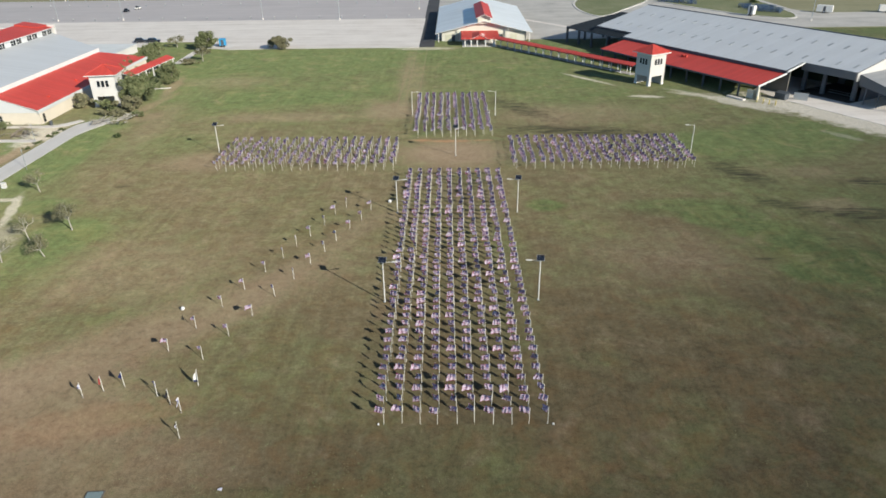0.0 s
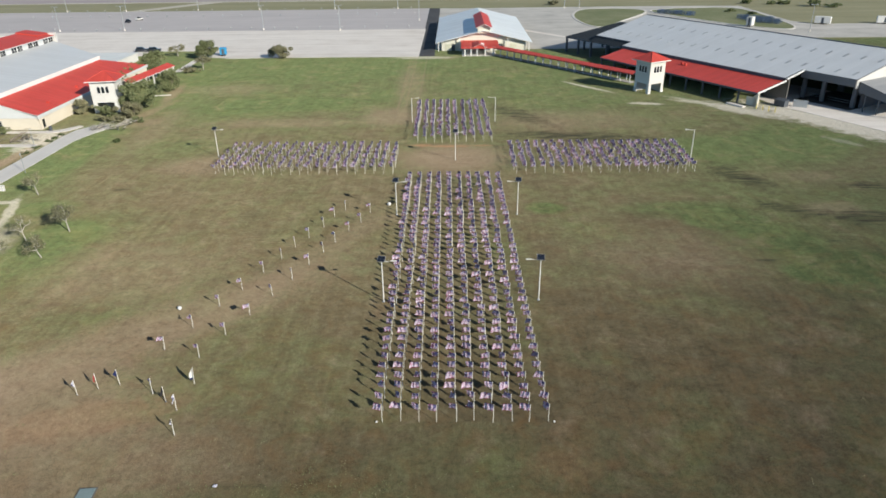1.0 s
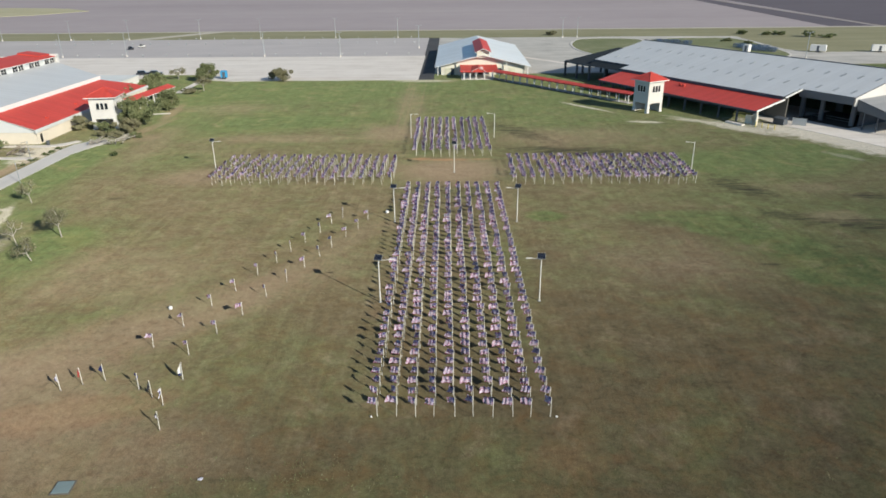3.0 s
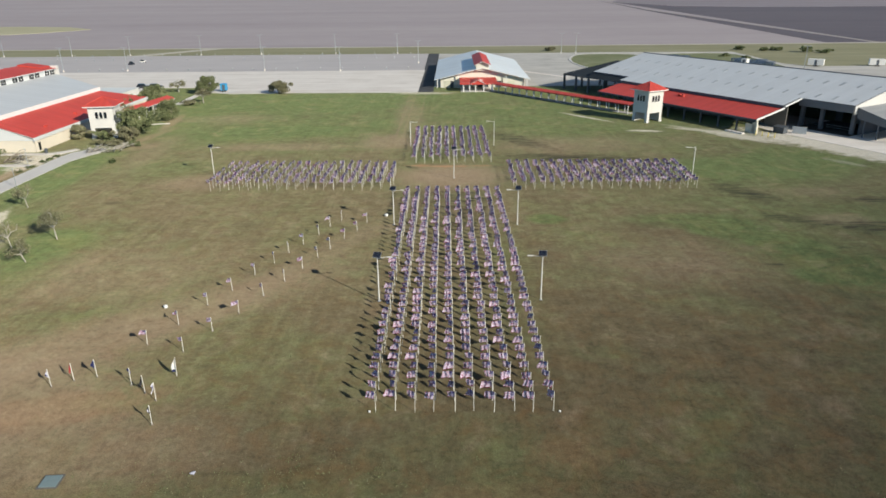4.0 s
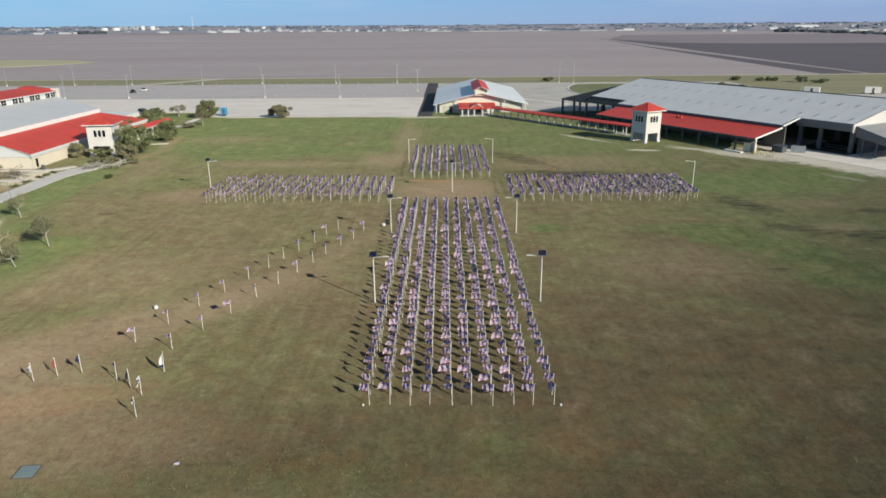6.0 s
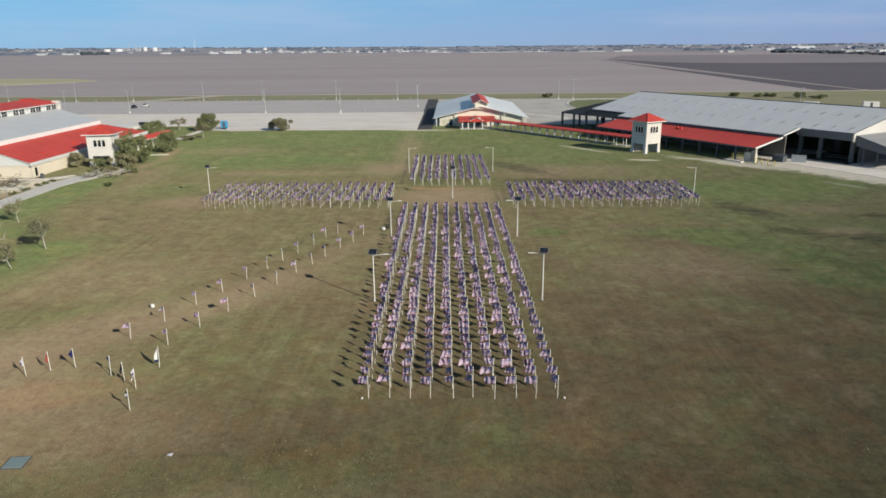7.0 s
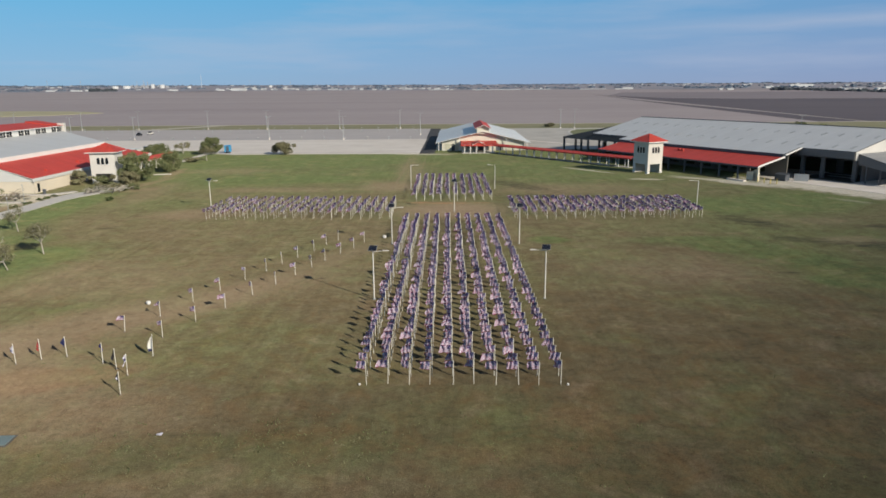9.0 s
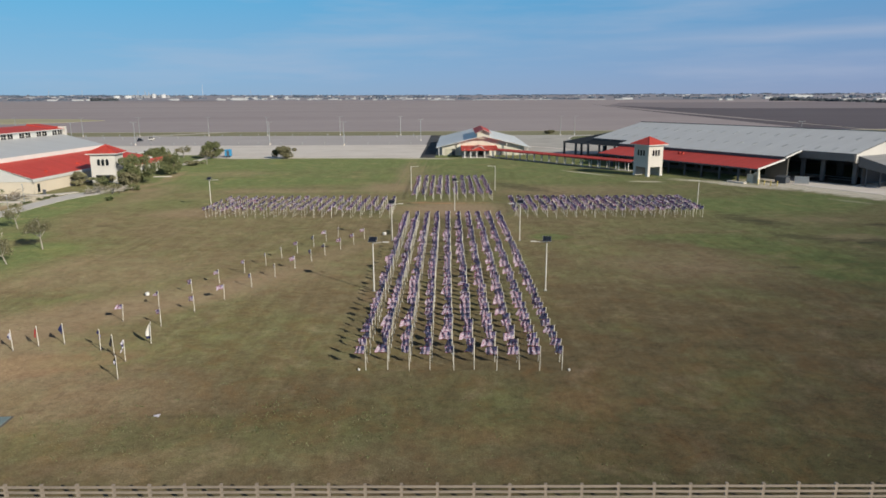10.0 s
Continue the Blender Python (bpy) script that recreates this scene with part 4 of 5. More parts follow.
for s in (60.4, 66.0, 74.4):
    g = Geo()
    g.box(s - 0.5, s + 0.5, 9.4, 10.1, 0, 7.2, GREY_SHEET)
    part("column", g, o)
for s in range(-17, 76, 12):
    for w in (27.6,):
        g = Geo()
        g.box(s - 0.2, s + 0.2, w - 0.2, w + 0.2, 0, zr(w) - 0.25, STEEL_DARK)
        part("column", g, o)
# inner wall added only to keep the doorways dark
g = Geo()
wall_run(g, 61, 75.8, 24, 24.3, 0, 6, BLOCK, [(63, 67, 0, 3.4), (69, 73, 0, 3.4)])
part("wall", g, o)
# floor sheet coloured dark to imitate the shade inside the barn
g = Geo()
g.box(60.5, 75.6, 6.8, 24, -0.1, 0.1, SHADE_FLOOR)
part("floor", g, o, "barn floor darkened for the shade inside")
for x0, x1 in ((61.0, 65.4), (66.6, 73.8)):
    for z in (0.7, 1.3):
        g = Geo()
        g.tube((x0, 11.2, z), (x1, 11.2, z), 0.06, 0.06, GALV, 6)
        part("rail", g, o, "pale pipe rail")
# gable end above the dark lean-to
g = Geo()
g.face([(-17.3, 4.2, 6.6), (-17.3, 27.6, 6.9), (-17.3, 27.6, zr(27.6) - 0.2), (-17.3, 4.2, zr(4.2) - 0.2)], STEEL_DARK)
g.face([(-17.25, 4.2, zr(4.2) - 0.2), (-17.25, 27.6, zr(27.6) - 0.2), (-17.25, 27.6, 6.9), (-17.25, 4.2, 6.6)], STEEL_DARK)
part("gable", g, o)
# dark lean-to at the end
g = Geo()
g.slab([(-31, 1.2, 5.5), (-17.6, 1.2, 5.5), (-17.6, 27.5, 8.7), (-31, 27.5, 8.7)], 0.45, ROOF_DARK, STEEL_DARK)
g.slab([(-17.55, 1.2, 5.5), (0.0, 1.2, 5.6), (0.0, 3.95, 6.9), (-17.55, 3.95, 6.9)], 0.3, ROOF_DARK, STEEL_DARK)
part("lean_to_roof", g, o, "dark metal lean-to roof")
for s, w in ((-30.6, 1.6), (-30.6, 10), (-30.6, 19), (-30.6, 27), (-24, 1.6), (-17.2, 1.6), (-9, 1.6), (-1, 1.6), (-17.2, 10), (-17.2, 19)):
    g = Geo()
    g.box(s - 0.3, s + 0.3, w - 0.3, w + 0.3, 0, 5.1, STEEL_DARK)
    part("post", g, o)
# red lean-to along the front
g = Geo()
g.slab([(1.0, -10.2, 3.75), (61.3, -10.2, 3.75), (61.3, 0.0, 5.7), (1.0, 0.0, 5.7)], 0.12, ROOF_RED, STEEL_DARK)
part("lean_to_roof", g, o, "bright red ribbed metal lean-to roof")
g = Geo()
g.face([(61.32, -10.4, 3.5), (61.32, 0.1, 5.5), (61.32, 0.1, 5.95), (61.32, -10.4, 3.95)], TRIM)
g.face([(61.5, -10.4, 3.95), (61.5, 0.1, 5.95), (61.5, 0.1, 5.5), (61.5, -10.4, 3.5)], TRIM)
g.face([(61.32, -10.4, 3.95), (61.32, 0.1, 5.95), (61.5, 0.1, 5.95), (61.5, -10.4, 3.95)], TRIM)
part("bargeboard", g, o, "white bargeboard")
g = Geo()
g.slab([(61.4, 0.0, 6.35), (61.8, 0.0, 6.35), (61.8, 6.7, 8.0), (61.4, 6.7, 8.0)], 0.3, TRIM)
part("bargeboard", g, o, "white bargeboard")
for i in range(11):
    g = Geo()
    s = 1.6 + i * 5.95
    g.box(s - 0.2, s + 0.2, -9.9, -9.5, 0, 3.5, STEEL_DARK if i < 10 else POST_CREAM)
    part("post", g, o)
g = Geo()
g.box(1.2, 61, -10.3, -10.15, 3.35, 3.8, STEEL_DARK)
part("gutter", g, o)
g = Geo()
g.face([(59.5, -9.3, 0), (61.2, -9.3, 0), (61.2, -9.3, 3.4), (59.5, -9.3, 2.6)], CREAM)
g.box(57.5, 61.2, -9.3, -9.1, 0, 2.2, CREAM)
part("wall", g, o, "low cream wall under the lean-to")
for s in (29, 30.3):
    g = Geo()
    g.box(s - 0.35, s + 0.35, -3.4, -2.8, 4.9, 5.75, ROOF_RED)
    part("vent", g, o, "small red roof vent")

tower("entrance_tower", "square stucco entrance tower with arched windows and red hip roof", BARN @ pose(32.7, -19.6, 0), 2.8, 8.7, 10.9, 0.9,
      weathered("stucco_pale", (0.63, 0.6, 0.56), 0.85, amount=0.12), 2.6, 0.9, (0, 1))

# covered walk from the hall to the barn
WALK = pose(13.1, 201.1, 0, 0, 0, -51.7)
o = thing("covered_walkway", "covered walkway with a red metal roof on white posts", "walkway", at=WALK)
g = Geo()
g.slab([(-1.5, -0.6, 2.95), (63, -0.6, 2.95), (63, 1.4, 3.45), (-1.5, 1.4, 3.45)], 0.14, ROOF_RED, STEEL_DARK)
g.slab([(-1.5, 1.4, 3.45), (63, 1.4, 3.45), (63, 3.4, 2.95), (-1.5, 3.4, 2.95)], 0.14, ROOF_RED, STEEL_DARK)
part("roof", g, o)
g = Geo()
g.box(-1.5, 63, -0.72, -0.6, 2.68, 2.98, ROOF_RED)
g.box(-1.5, 63, 3.4, 3.52, 2.68, 2.98, ROOF_RED)
part("fascia", g, o, "red fascia")
g = Geo()
g.box(-1.5, 62, 0.2, 2.7, -0.1, 0.08, ASPHALT_OLD)
part("path_slab", g, o, "pale concrete path")
for i in range(18):
    x = 0.6 + i * 3.6
    for y in (-0.2, 3.0):
        g = Geo()
        g.box(x - 0.1, x + 0.1, y - 0.1, y + 0.1, -0.05, 2.85, WHITE)
        part("post", g, o)

# hall at the head of the field: local x away from the camera, local y to the left
HALL = pose(10, 212, 0, 0, 0, 90)
o = thing("exhibition_hall", "low gabled hall with pale metal roof and red ridge monitor", "hall", at=HALL)
HALL_WALL = weathered("hall_wall", (0.66, 0.635, 0.545), 0.8, amount=0.1)
hw, ez, rz = 18.2, 3.15, 7.5
pale_roof = metal_roof("roof_paleblue", (0.7, 0.73, 0.74), 0.45, 0.6)
for s in (1, -1):
    g = Geo()
    pts = [(-2, s * hw, ez), (72, s * hw, ez), (72, 0, rz), (-2, 0, rz)]
    g.slab(pts if s < 0 else pts[::-1], 0.18, pale_roof, TRIM)
    part("roof", g, o)
    g = Geo()
    g.box(0, 72, s * 15.8 - 0.15, s * 15.8 + 0.15, 0, 3.6, HALL_WALL)
    part("wall", g, o)
g = Geo()
wall_run(g, -15.8, 15.8, -0.15, 0.15, 0, 3.3, HALL_WALL, [(-13.5, -10.8, 0, 2.5), (-6, -3.4, 0.9, 2.3), (-3.0, 2.4, 0, 2.7), (5, 7.2, 0, 2.4), (10.2, 12.4, 0.9, 2.3)])
m90 = pose(0, 0, 0, 0, 0, -90)
part("wall", g, o, at=m90)
g = Geo()
g.face([(0.0, 15.8, 3.3), (0.0, -15.8, 3.3), (0.0, -15.8, 3.55), (0.0, 0, rz - 0.2), (0.0, 15.8, 3.55)], HALL_WALL)
part("gable", g, o, "pale gable end")
g = Geo()
g.box(0.3, 0.5, -13, 13, 0, 3.2, STEEL_DARK)
part("interior_screen", g, o)
for y in (13.3, 3.0, -11.2):
    g = Geo()
    g.box(-0.25, -0.16, y - 1.2, y + 1.2, 0, 2.5, weathered("door_pale", (0.58, 0.57, 0.45), 0.7))
    part("door", g, o, "pale double door")
for y in (17.0, 9.0, -9.0, -17.0):
    g = Geo()
    g.box(-1.6, -1.3, y - 0.15, y + 0.15, 0, 3.2 + (18.2 - abs(y)) * 0.22, WHITE)
    part("post", g, o)
# ridge monitor
for s in (1, -1):
    g = Geo()
    g.box(-1.2, 36, s * 2.3 - 0.1, s * 2.3 + 0.1, 6.6, 8.6, HALL_WALL)
    part("monitor_wall", g, o)
    g = Geo()
    pts = [(-2.6, s * 3.1, 8.5), (36.5, s * 3.1, 8.5), (36.5, 0, 9.9), (-2.6, 0, 9.9)]
    g.slab(pts if s < 0 else pts[::-1], 0.15, ROOF_RED, TRIM)
    part("monitor_roof", g, o, "red metal monitor roof")
for x in (-1.2, 36):
    g = Geo()
    g.box(x - 0.1, x + 0.1, -2.3, 2.3, 6.4, 8.6, HALL_WALL)
    g.face([(x - 0.1, 2.3, 8.6), (x - 0.1, -2.3, 8.6), (x - 0.1, 0, 9.7)], HALL_WALL)
    part("monitor_wall", g, o)
# porch
g = Geo()
g.slab([(-12.2, -5.2, 3.05), (-12.2, 8.6, 3.05), (0.2, 8.6, 3.75), (0.2, -5.2, 3.75)][::-1], 0.15, ROOF_RED, TRIM)
part("porch_roof", g, o, "low red porch roof")
for s in (1, -1):
    g = Geo()
    pts = [(-12.6, 2 + s * 2.6, 3.1), (-4, 2 + s * 2.6, 3.5), (-4, 2, 4.35), (-12.6, 2, 4.35)]
    g.slab(pts if s < 0 else pts[::-1], 0.12, ROOF_RED, TRIM)
    part("porch_gable_roof", g, o, "small red porch gable")
g = Geo()
g.face([(-12.3, 4.4, 3.05), (-12.3, -0.4, 3.05), (-12.3, 2, 4.25)], ROOF_RED)
part("porch_gable", g, o)
g = Geo()
g.box(-12.35, -12.2, -5.3, 8.7, 2.72, 3.08, ROOF_RED)
part("porch_fascia", g, o)
for y in (7.2, 2.8, -3.1, 5.0, -0.2):
    for x in (-11.6, -4):
        g = Geo()
        g.box(x - 0.2, x + 0.2, y - 0.2, y + 0.2, 0, 3.1, WHITE)
        part("post", g, o)
g = Geo()
g.box(-12, 0, -4.2, 8.2, -0.1, 0.1, ROAD)
part("porch_floor", g, o)

# school-like hall with clerestory: local x away from the camera, local y to the left
LH = pose(-101, 106, 0, 0, 0, 90)
o = thing("civic_hall", "broad cream hall with red lower roof, grey upper roof and clerestory", "hall", at=LH)
zl = lambda y: 3.6 + 0.325 * y
g2 = Geo()
g2.slab([(64.5, 0, zl(0)), (55, 10.4, zl(10.4)), (0, 10.4, zl(10.4)), (0, 0, zl(0))], 0.15, ROOF_RED, SIDING)
part("lower_roof", g2, o, "bright red ribbed metal roof")
g = Geo()
g.slab([(64.5, 0, zl(0)), (64.5, 14, zl(0)), (55, 10.4, zl(10.4))], 0.15, ROOF_RED, SIDING)
part("lower_roof", g, o)
for vx, vy in ((-104.5, 132.5), (-103.5, 116.0), (-105.3, 149.5)):
    p = LH.inverted() @ Vector((vx, vy, 0))
    g = Geo()
    g.box(p.x - 0.35, p.x + 0.35, p.y - 0.3, p.y + 0.3, zl(p.y) - 0.2, zl(p.y) + 0.45, ROOF_RED)
    part("vent", g, o, "small red roof vent")
# pale skirt under the red eave
g = Geo()
g.box(-0.1, 64.5, -0.25, 0.0, 2.85, 3.62, SIDING)
part("fascia", g, o, "pale grey eaves skirt")
g = Geo()
g.face([(-0.1, -0.2, 3.5), (-0.1, 10.4, zl(10.4)), (0.5, 40, 2.9), (0.5, -0.2, 2.85)][::-1], SIDING)
g.face([(-0.1, 10.4, zl(10.4)), (-0.1, 40, zl(10.4)), (0.5, 40, 2.9)][::-1], SIDING)
part("pent_roof", g, o, "pale grey metal pent roof")
g = Geo()
wall_run(g, 0.6, 64, 0.05, 0.35, 0, 3.0, CREAM, [(1.6, 2.8, 0.2, 2.3)])
part("wall", g, o)
g = Geo()
g.box(1.62, 2.78, 0.16, 0.22, 0.2, 2.3, GLASS)
part("window", g, o)
g = Geo()
wall_run(g, -40, -0.3, 0.6, 0.9, 0, 2.95, CREAM, [(-12, -9.5, 0.6, 2.1), (-18, -15.5, 0.6, 2.1)])
part("wall", g, o, at=pose(0, 0, 0, 0, 0, -90))
for y in (10.75, 16.75):
    square_window(o, pose(0.7, y, 0.6, 0, 0, -90), 2.4, 1.5, 3)
# upper roof, its white fascia, clerestory
g = Geo()
g.box(-0.2, 55.6, 10.3, 10.6, zl(10.4) - 0.05, zl(10.4) + 1.05, TRIM)
part("fascia", g, o, "white upper fascia")
g = Geo()
zu = lambda y: 7.95 + (y - 10.4) * 0.13
g.slab([(69, 31, zu(31)), (56, 10.4, zu(10.4)), (-0.4, 10.4, zu(10.4)), (-0.4, 31, zu(31))][::-1], 0.2, ROOF_GREY, SIDING)
part("upper_roof", g, o, "pale grey ribbed metal roof")
g = Geo()
g.box(-1, 69, 31, 31.3, zu(31) - 0.4, 12.45, SIDING)
part("clerestory_wall", g, o, "pale clerestory wall")
for i in range(10):
    for d in (-1.5, 1.5):
        x = 65.5 - 8.6 * i + d
        if x > 0:
            square_window(o, pose(x, 31, 10.45, 0, 0, 0), 2.6, 1.65, 2)
g = Geo()
g.slab([(69.6, 30.2, 12.45), (69.6, 40, 13.7), (-1.5, 40, 13.7), (-1.5, 30.2, 12.45)], 0.2, ROOF_RED, TRIM)
part("clerestory_roof", g, o, "red metal clerestory roof")
g = Geo()
g.box(68.6, 69.4, 31, 49, 6, 12.4, WHITE)
g.face([(69.0, 30.4, 12.4), (69.0, 40, 13.6), (69.0, 40, 12.4)], WHITE)
g.box(68.8, 69.9, 30.2, 32.4, 10.2, 13.2, WHITE)
part("end_wall", g, o, "white end wall")
g = Geo()
g.slab([(64, 33, 13.1), (70, 33, 13.1), (70, 40, 14.1), (64, 40, 14.1)], 0.4, ROOF_RED)
part("roof_cap", g, o, "red roof cap")
g = Geo()
g.box(62, 92, 15, 40, 0, 2.6, WHITE)
g.box(61.8, 92.2, 14.8, 40.2, 2.6, 2.85, SIDING)
part("annex", g, o, "flat-roofed cream annex")

tower("bell_tower", "square white stucco tower with arched windows and red hip roof", pose(-92.8, 125.7, 0, 0, 0, 8), 3.1, 8.15, 10.4, 0.85, WHITE, 2.7, 0.95, (0, 1))
o = thing("canopy", "red metal canopy beside the tower", "canopy", at=pose(-100.5, 145.5, 0, 0, 0, 84))
for s in (1, -1):
    g = Geo()
    pts = [(0, -2.9 + s * 2.5, 2.9), (27, -2.9 + s * 2.5, 2.9), (27, -2.9, 3.8), (0, -2.9, 3.8)]
    g.slab(pts if s < 0 else pts[::-1], 0.15, ROOF_RED, TRIM)
    part("roof", g, o)
for i in range(7):
    for y in (-0.9, -4.9):
        g = Geo()
        g.box(0.4 + i * 4.3, 0.75 + i * 4.3, y - 0.17, y + 0.17, 0, 2.9, WHITE)
        part("post", g, o)


# ---- trees and shrubs ----
def tree(label, x, y, height, spread, leaves, leaf_mat, bark, seed, lean=(0, 0), leaf=0.3, name="tree", low=0.35, thick=0.035, fill=0.55, turn=None):
    rnd = random.Random(seed)
    spin = rnd.uniform(0, 360)
    o = thing(name, label, name, at=pose(x, y, 0, 0, 0, spin if turn is None else turn))
    g = Geo()
    tips = []

    def grow(p, d, length, r, depth):
        q = p + d * length
        g.tube(p, q, r, r * 0.68, bark, 6, False)
        if depth >= 2:
            tips.append((p.lerp(q, 0.6), length * 0.5))
        if depth == 3:
            tips.append((q, length * 0.6))
            return
        for i in range(rnd.choice((2, 3, 3)) if depth else 4):
            a = rnd.uniform(0, 6.28) if depth else i * 1.57 + rnd.uniform(-0.5, 0.5)
            u = d.orthogonal().normalized()
            w = d.cross(u)
            k = rnd.uniform(0.55, 1.05)
            nd = (d + (u * math.cos(a) + w * math.sin(a)) * k * spread / height * 1.5)
            nd.z = max(nd.z, 0.08)
            grow(q, nd.normalized(), length * rnd.uniform(0.6, 0.85), r * 0.6, depth + 1)

    first = height * low
    grow(Vector((0, 0, -0.1)), Vector((lean[0], lean[1], 1)).normalized(), first, thick * height, 0)
    zmax = max(t[0].z for t in tips)
    rmax = max(math.hypot(t[0].x, t[0].y) for t in tips)
    kz, kr = height * 0.9 / zmax, spread / 2 * 0.88 / max(rmax, 0.1)
    g.v = [(p[0] * kr, p[1] * kr, p[2] * kz) for p in g.v]
    part("trunk", g, o, smooth=True)
    g = Geo()
    tips = [(Vector((t.x * kr, t.y * kr, t.z * kz)), r * (kr + kz) / 2) for t, r in tips]
    for i in range(leaves):
        t, r = rnd.choice(tips)
        c = t + Vector((rnd.gauss(0, 1), rnd.gauss(0, 1), rnd.gauss(0, 0.7))) * max(0.35, r * fill)
        if low < 0.12 and i % 6 == 0:
            a, q = rnd.uniform(0, 6.28), spread * rnd.choice((0.2, 0.34, 0.42)) * rnd.uniform(0.7, 1.1)
            c = Vector((q * math.cos(a), q * math.sin(a), height * rnd.uniform(0.02, 0.3)))
        c.z = max(c.z, 0.1)
        n = Vector((rnd.gauss(0, 1), rnd.gauss(0, 1), rnd.gauss(0.5, 1))).normalized()
        u = n.orthogonal().normalized() * leaf * rnd.uniform(0.5, 1.1)
        w = n.cross(u) * rnd.uniform(0.45, 0.8)
        g.face([c - u, c + w * 0.9, c + u, c - w], leaf_mat)
    part("crown", g, o)
    return o


def shrub(label, x, y, rx, h, leaves, leaf_mat, seed, leaf=0.25, name="shrub", clumps=9):
    rnd = random.Random(seed)
    o = thing(name, label, name, at=pose(x, y, 0))
    g = Geo()
    for i in range(5):
        a = rnd.uniform(0, 6.28)
        g.tube((0, 0, 0), (rx * 0.5 * math.cos(a), rx * 0.5 * math.sin(a), h * 0.6), 0.06, 0.02, BARK, 5, False)
    part("stems", g, o)
    g = Geo()
    lumps = [(rnd.gauss(0, rx * 0.45), rnd.gauss(0, rx * 0.45), rnd.uniform(0.18, 0.85) * h, rnd.uniform(0.16, 0.42)) for _ in range(clumps * 2)]
    for i in range(leaves):
        a, b, c, r = rnd.choice(lumps)
        v = Vector((rnd.gauss(0, 1), rnd.gauss(0, 1), rnd.gauss(0, 1))).normalized() * r * rnd.choice((1.0, 1.0, 1.1, 0.8, 1.3))
        p = Vector((a + v.x * rx * 0.9, b + v.y * rx * 0.9, max(0.06, c + v.z * h * 0.42)))
        n = (v * 0.6 + Vector((rnd.gauss(0, 0.7), rnd.gauss(0, 0.7), rnd.gauss(0.25, 0.6)))).normalized()
        u = n.orthogonal().normalized() * leaf * rnd.uniform(0.6, 1.2)
        w = n.cross(u) * rnd.uniform(0.5, 0.9)
        g.face([p - u, p + w, p + u, p - w], leaf_mat)
    part("foliage", g, o)
    return o


SPARSE = "small wind-bent oak with a thin olive crown on grass"
tree(SPARSE, -77.6, 62.8, 4.4, 5.2, 1300, LEAF_PALE, BARK_PALE, 11, (-0.35, 0.2), 0.12, turn=0, thick=0.028)
tree(SPARSE, -63.2, 46.2, 5.2, 6.0, 2300, LEAF_PALE, BARK_PALE, 12, (-0.22, 0.15), 0.12, turn=0, thick=0.028)
tree(SPARSE, -68.2, 42.6, 4.6, 5.0, 650, LEAF_PALE, BARK_PALE, 13, (-0.5, 0.3), 0.11, turn=0, thick=0.028)
tree(SPARSE, -62.6, 36.8, 3.6, 4.5, 1500, LEAF_PALE, BARK_PALE, 14, (-0.8, 0.2), 0.12, turn=0, thick=0.032)
tree(SPARSE, -68.1, 35.0, 4.4, 5.0, 700, LEAF_PALE, BARK_PALE, 15, (0, 0.2), 0.11, turn=0, thick=0.028)
shrub("spreading oak at the corner of the lawn", -92.0, 201.5, 4.0, 6.4, 9000, LEAF, 25, 0.2, "tree", 14)
tree("thin bare-branched tree on the lawn", -86.0, 179.5, 5.0, 6.0, 1300, LEAF_DRY, BARK_PALE, 26, leaf=0.22)
shrub("spreading oak at the edge of the concrete apron", -65.0, 199.8, 3.7, 5.4, 9000, LEAF_DRY, 27, 0.18, "tree", 14)
tree("thin bare-branched tree on the lawn", -104.5, 206.0, 4.8, 6.5, 1100, LEAF_DRY, BARK_PALE, 28, leaf=0.22)
shrub("low straggling bush by the driveway", -88.8, 113.8, 1.6, 1.7, 700, LEAF_DRY, 36, 0.16)
shrub("low straggling bush by the driveway", -80.5, 112.5, 2.0, 1.6, 900, LEAF, 37, 0.16)
# shrubs added in place of dark shadow blotches at the driveway's edge
for k, (x, y) in enumerate([(-93.7, 101.6), (-93.8, 98.8), (-93.9, 96.2), (-94.0, 91.8), (-94.1, 87.6)]):
    shrub("low dark shrub set where a shadow lies along the driveway", x, y, 0.8, 0.55, 320, LEAF_DARK, 60 + k, 0.12)
shrub("bushy oak with dull-green foliage down to the ground", -85.4, 125.2, 3.6, 7.6, 18000, LEAF, 21, 0.15, "tree", 16)
shrub("low bushy oak with grey-green foliage by the tower", -83.8, 117.8, 2.5, 4.0, 7000, LEAF_DRY, 22, 0.15, "tree", 12)
shrub("bushy oak with olive foliage beside the canopy", -85.0, 147.6, 3.0, 6.4, 11000, LEAF, 23, 0.16, "tree", 16)
shrub("bushy oak with olive foliage beside the canopy", -88.0, 155.5, 2.3, 4.6, 5000, LEAF_DRY, 24, 0.17, "tree", 12)
shrub("low straggling bush by the tower", -85.6, 113.8, 2.4, 1.7, 1500, LEAF_DRY, 34, 0.15)
shrub("round grey-green shrub against the hall wall", -98.6, 121.8, 2.4, 3.9, 3600, LEAF_DRY, 31, 0.16)
shrub("dark shrub at the foot of the tower", -92.2, 120.6, 1.7, 2.7, 2000, LEAF, 32, 0.15)
shrub("dark shrub at the foot of the tower", -89.0, 118.0, 1.6, 2.0, 1600, LEAF, 33, 0.15)
for k, (x, y) in enumerate([(-101.8, 146.0), (-102.6, 153.5), (-103.0, 161), (-103.4, 168), (-103.6, 174.5), (-104.0, 181), (-104.5, 188)]):
    shrub("tall bushy grey-green evergreen behind the canopy", x, y, 2.5, 4.6 + 0.25 * k, 3000, LEAF, 80 + k, 0.17)
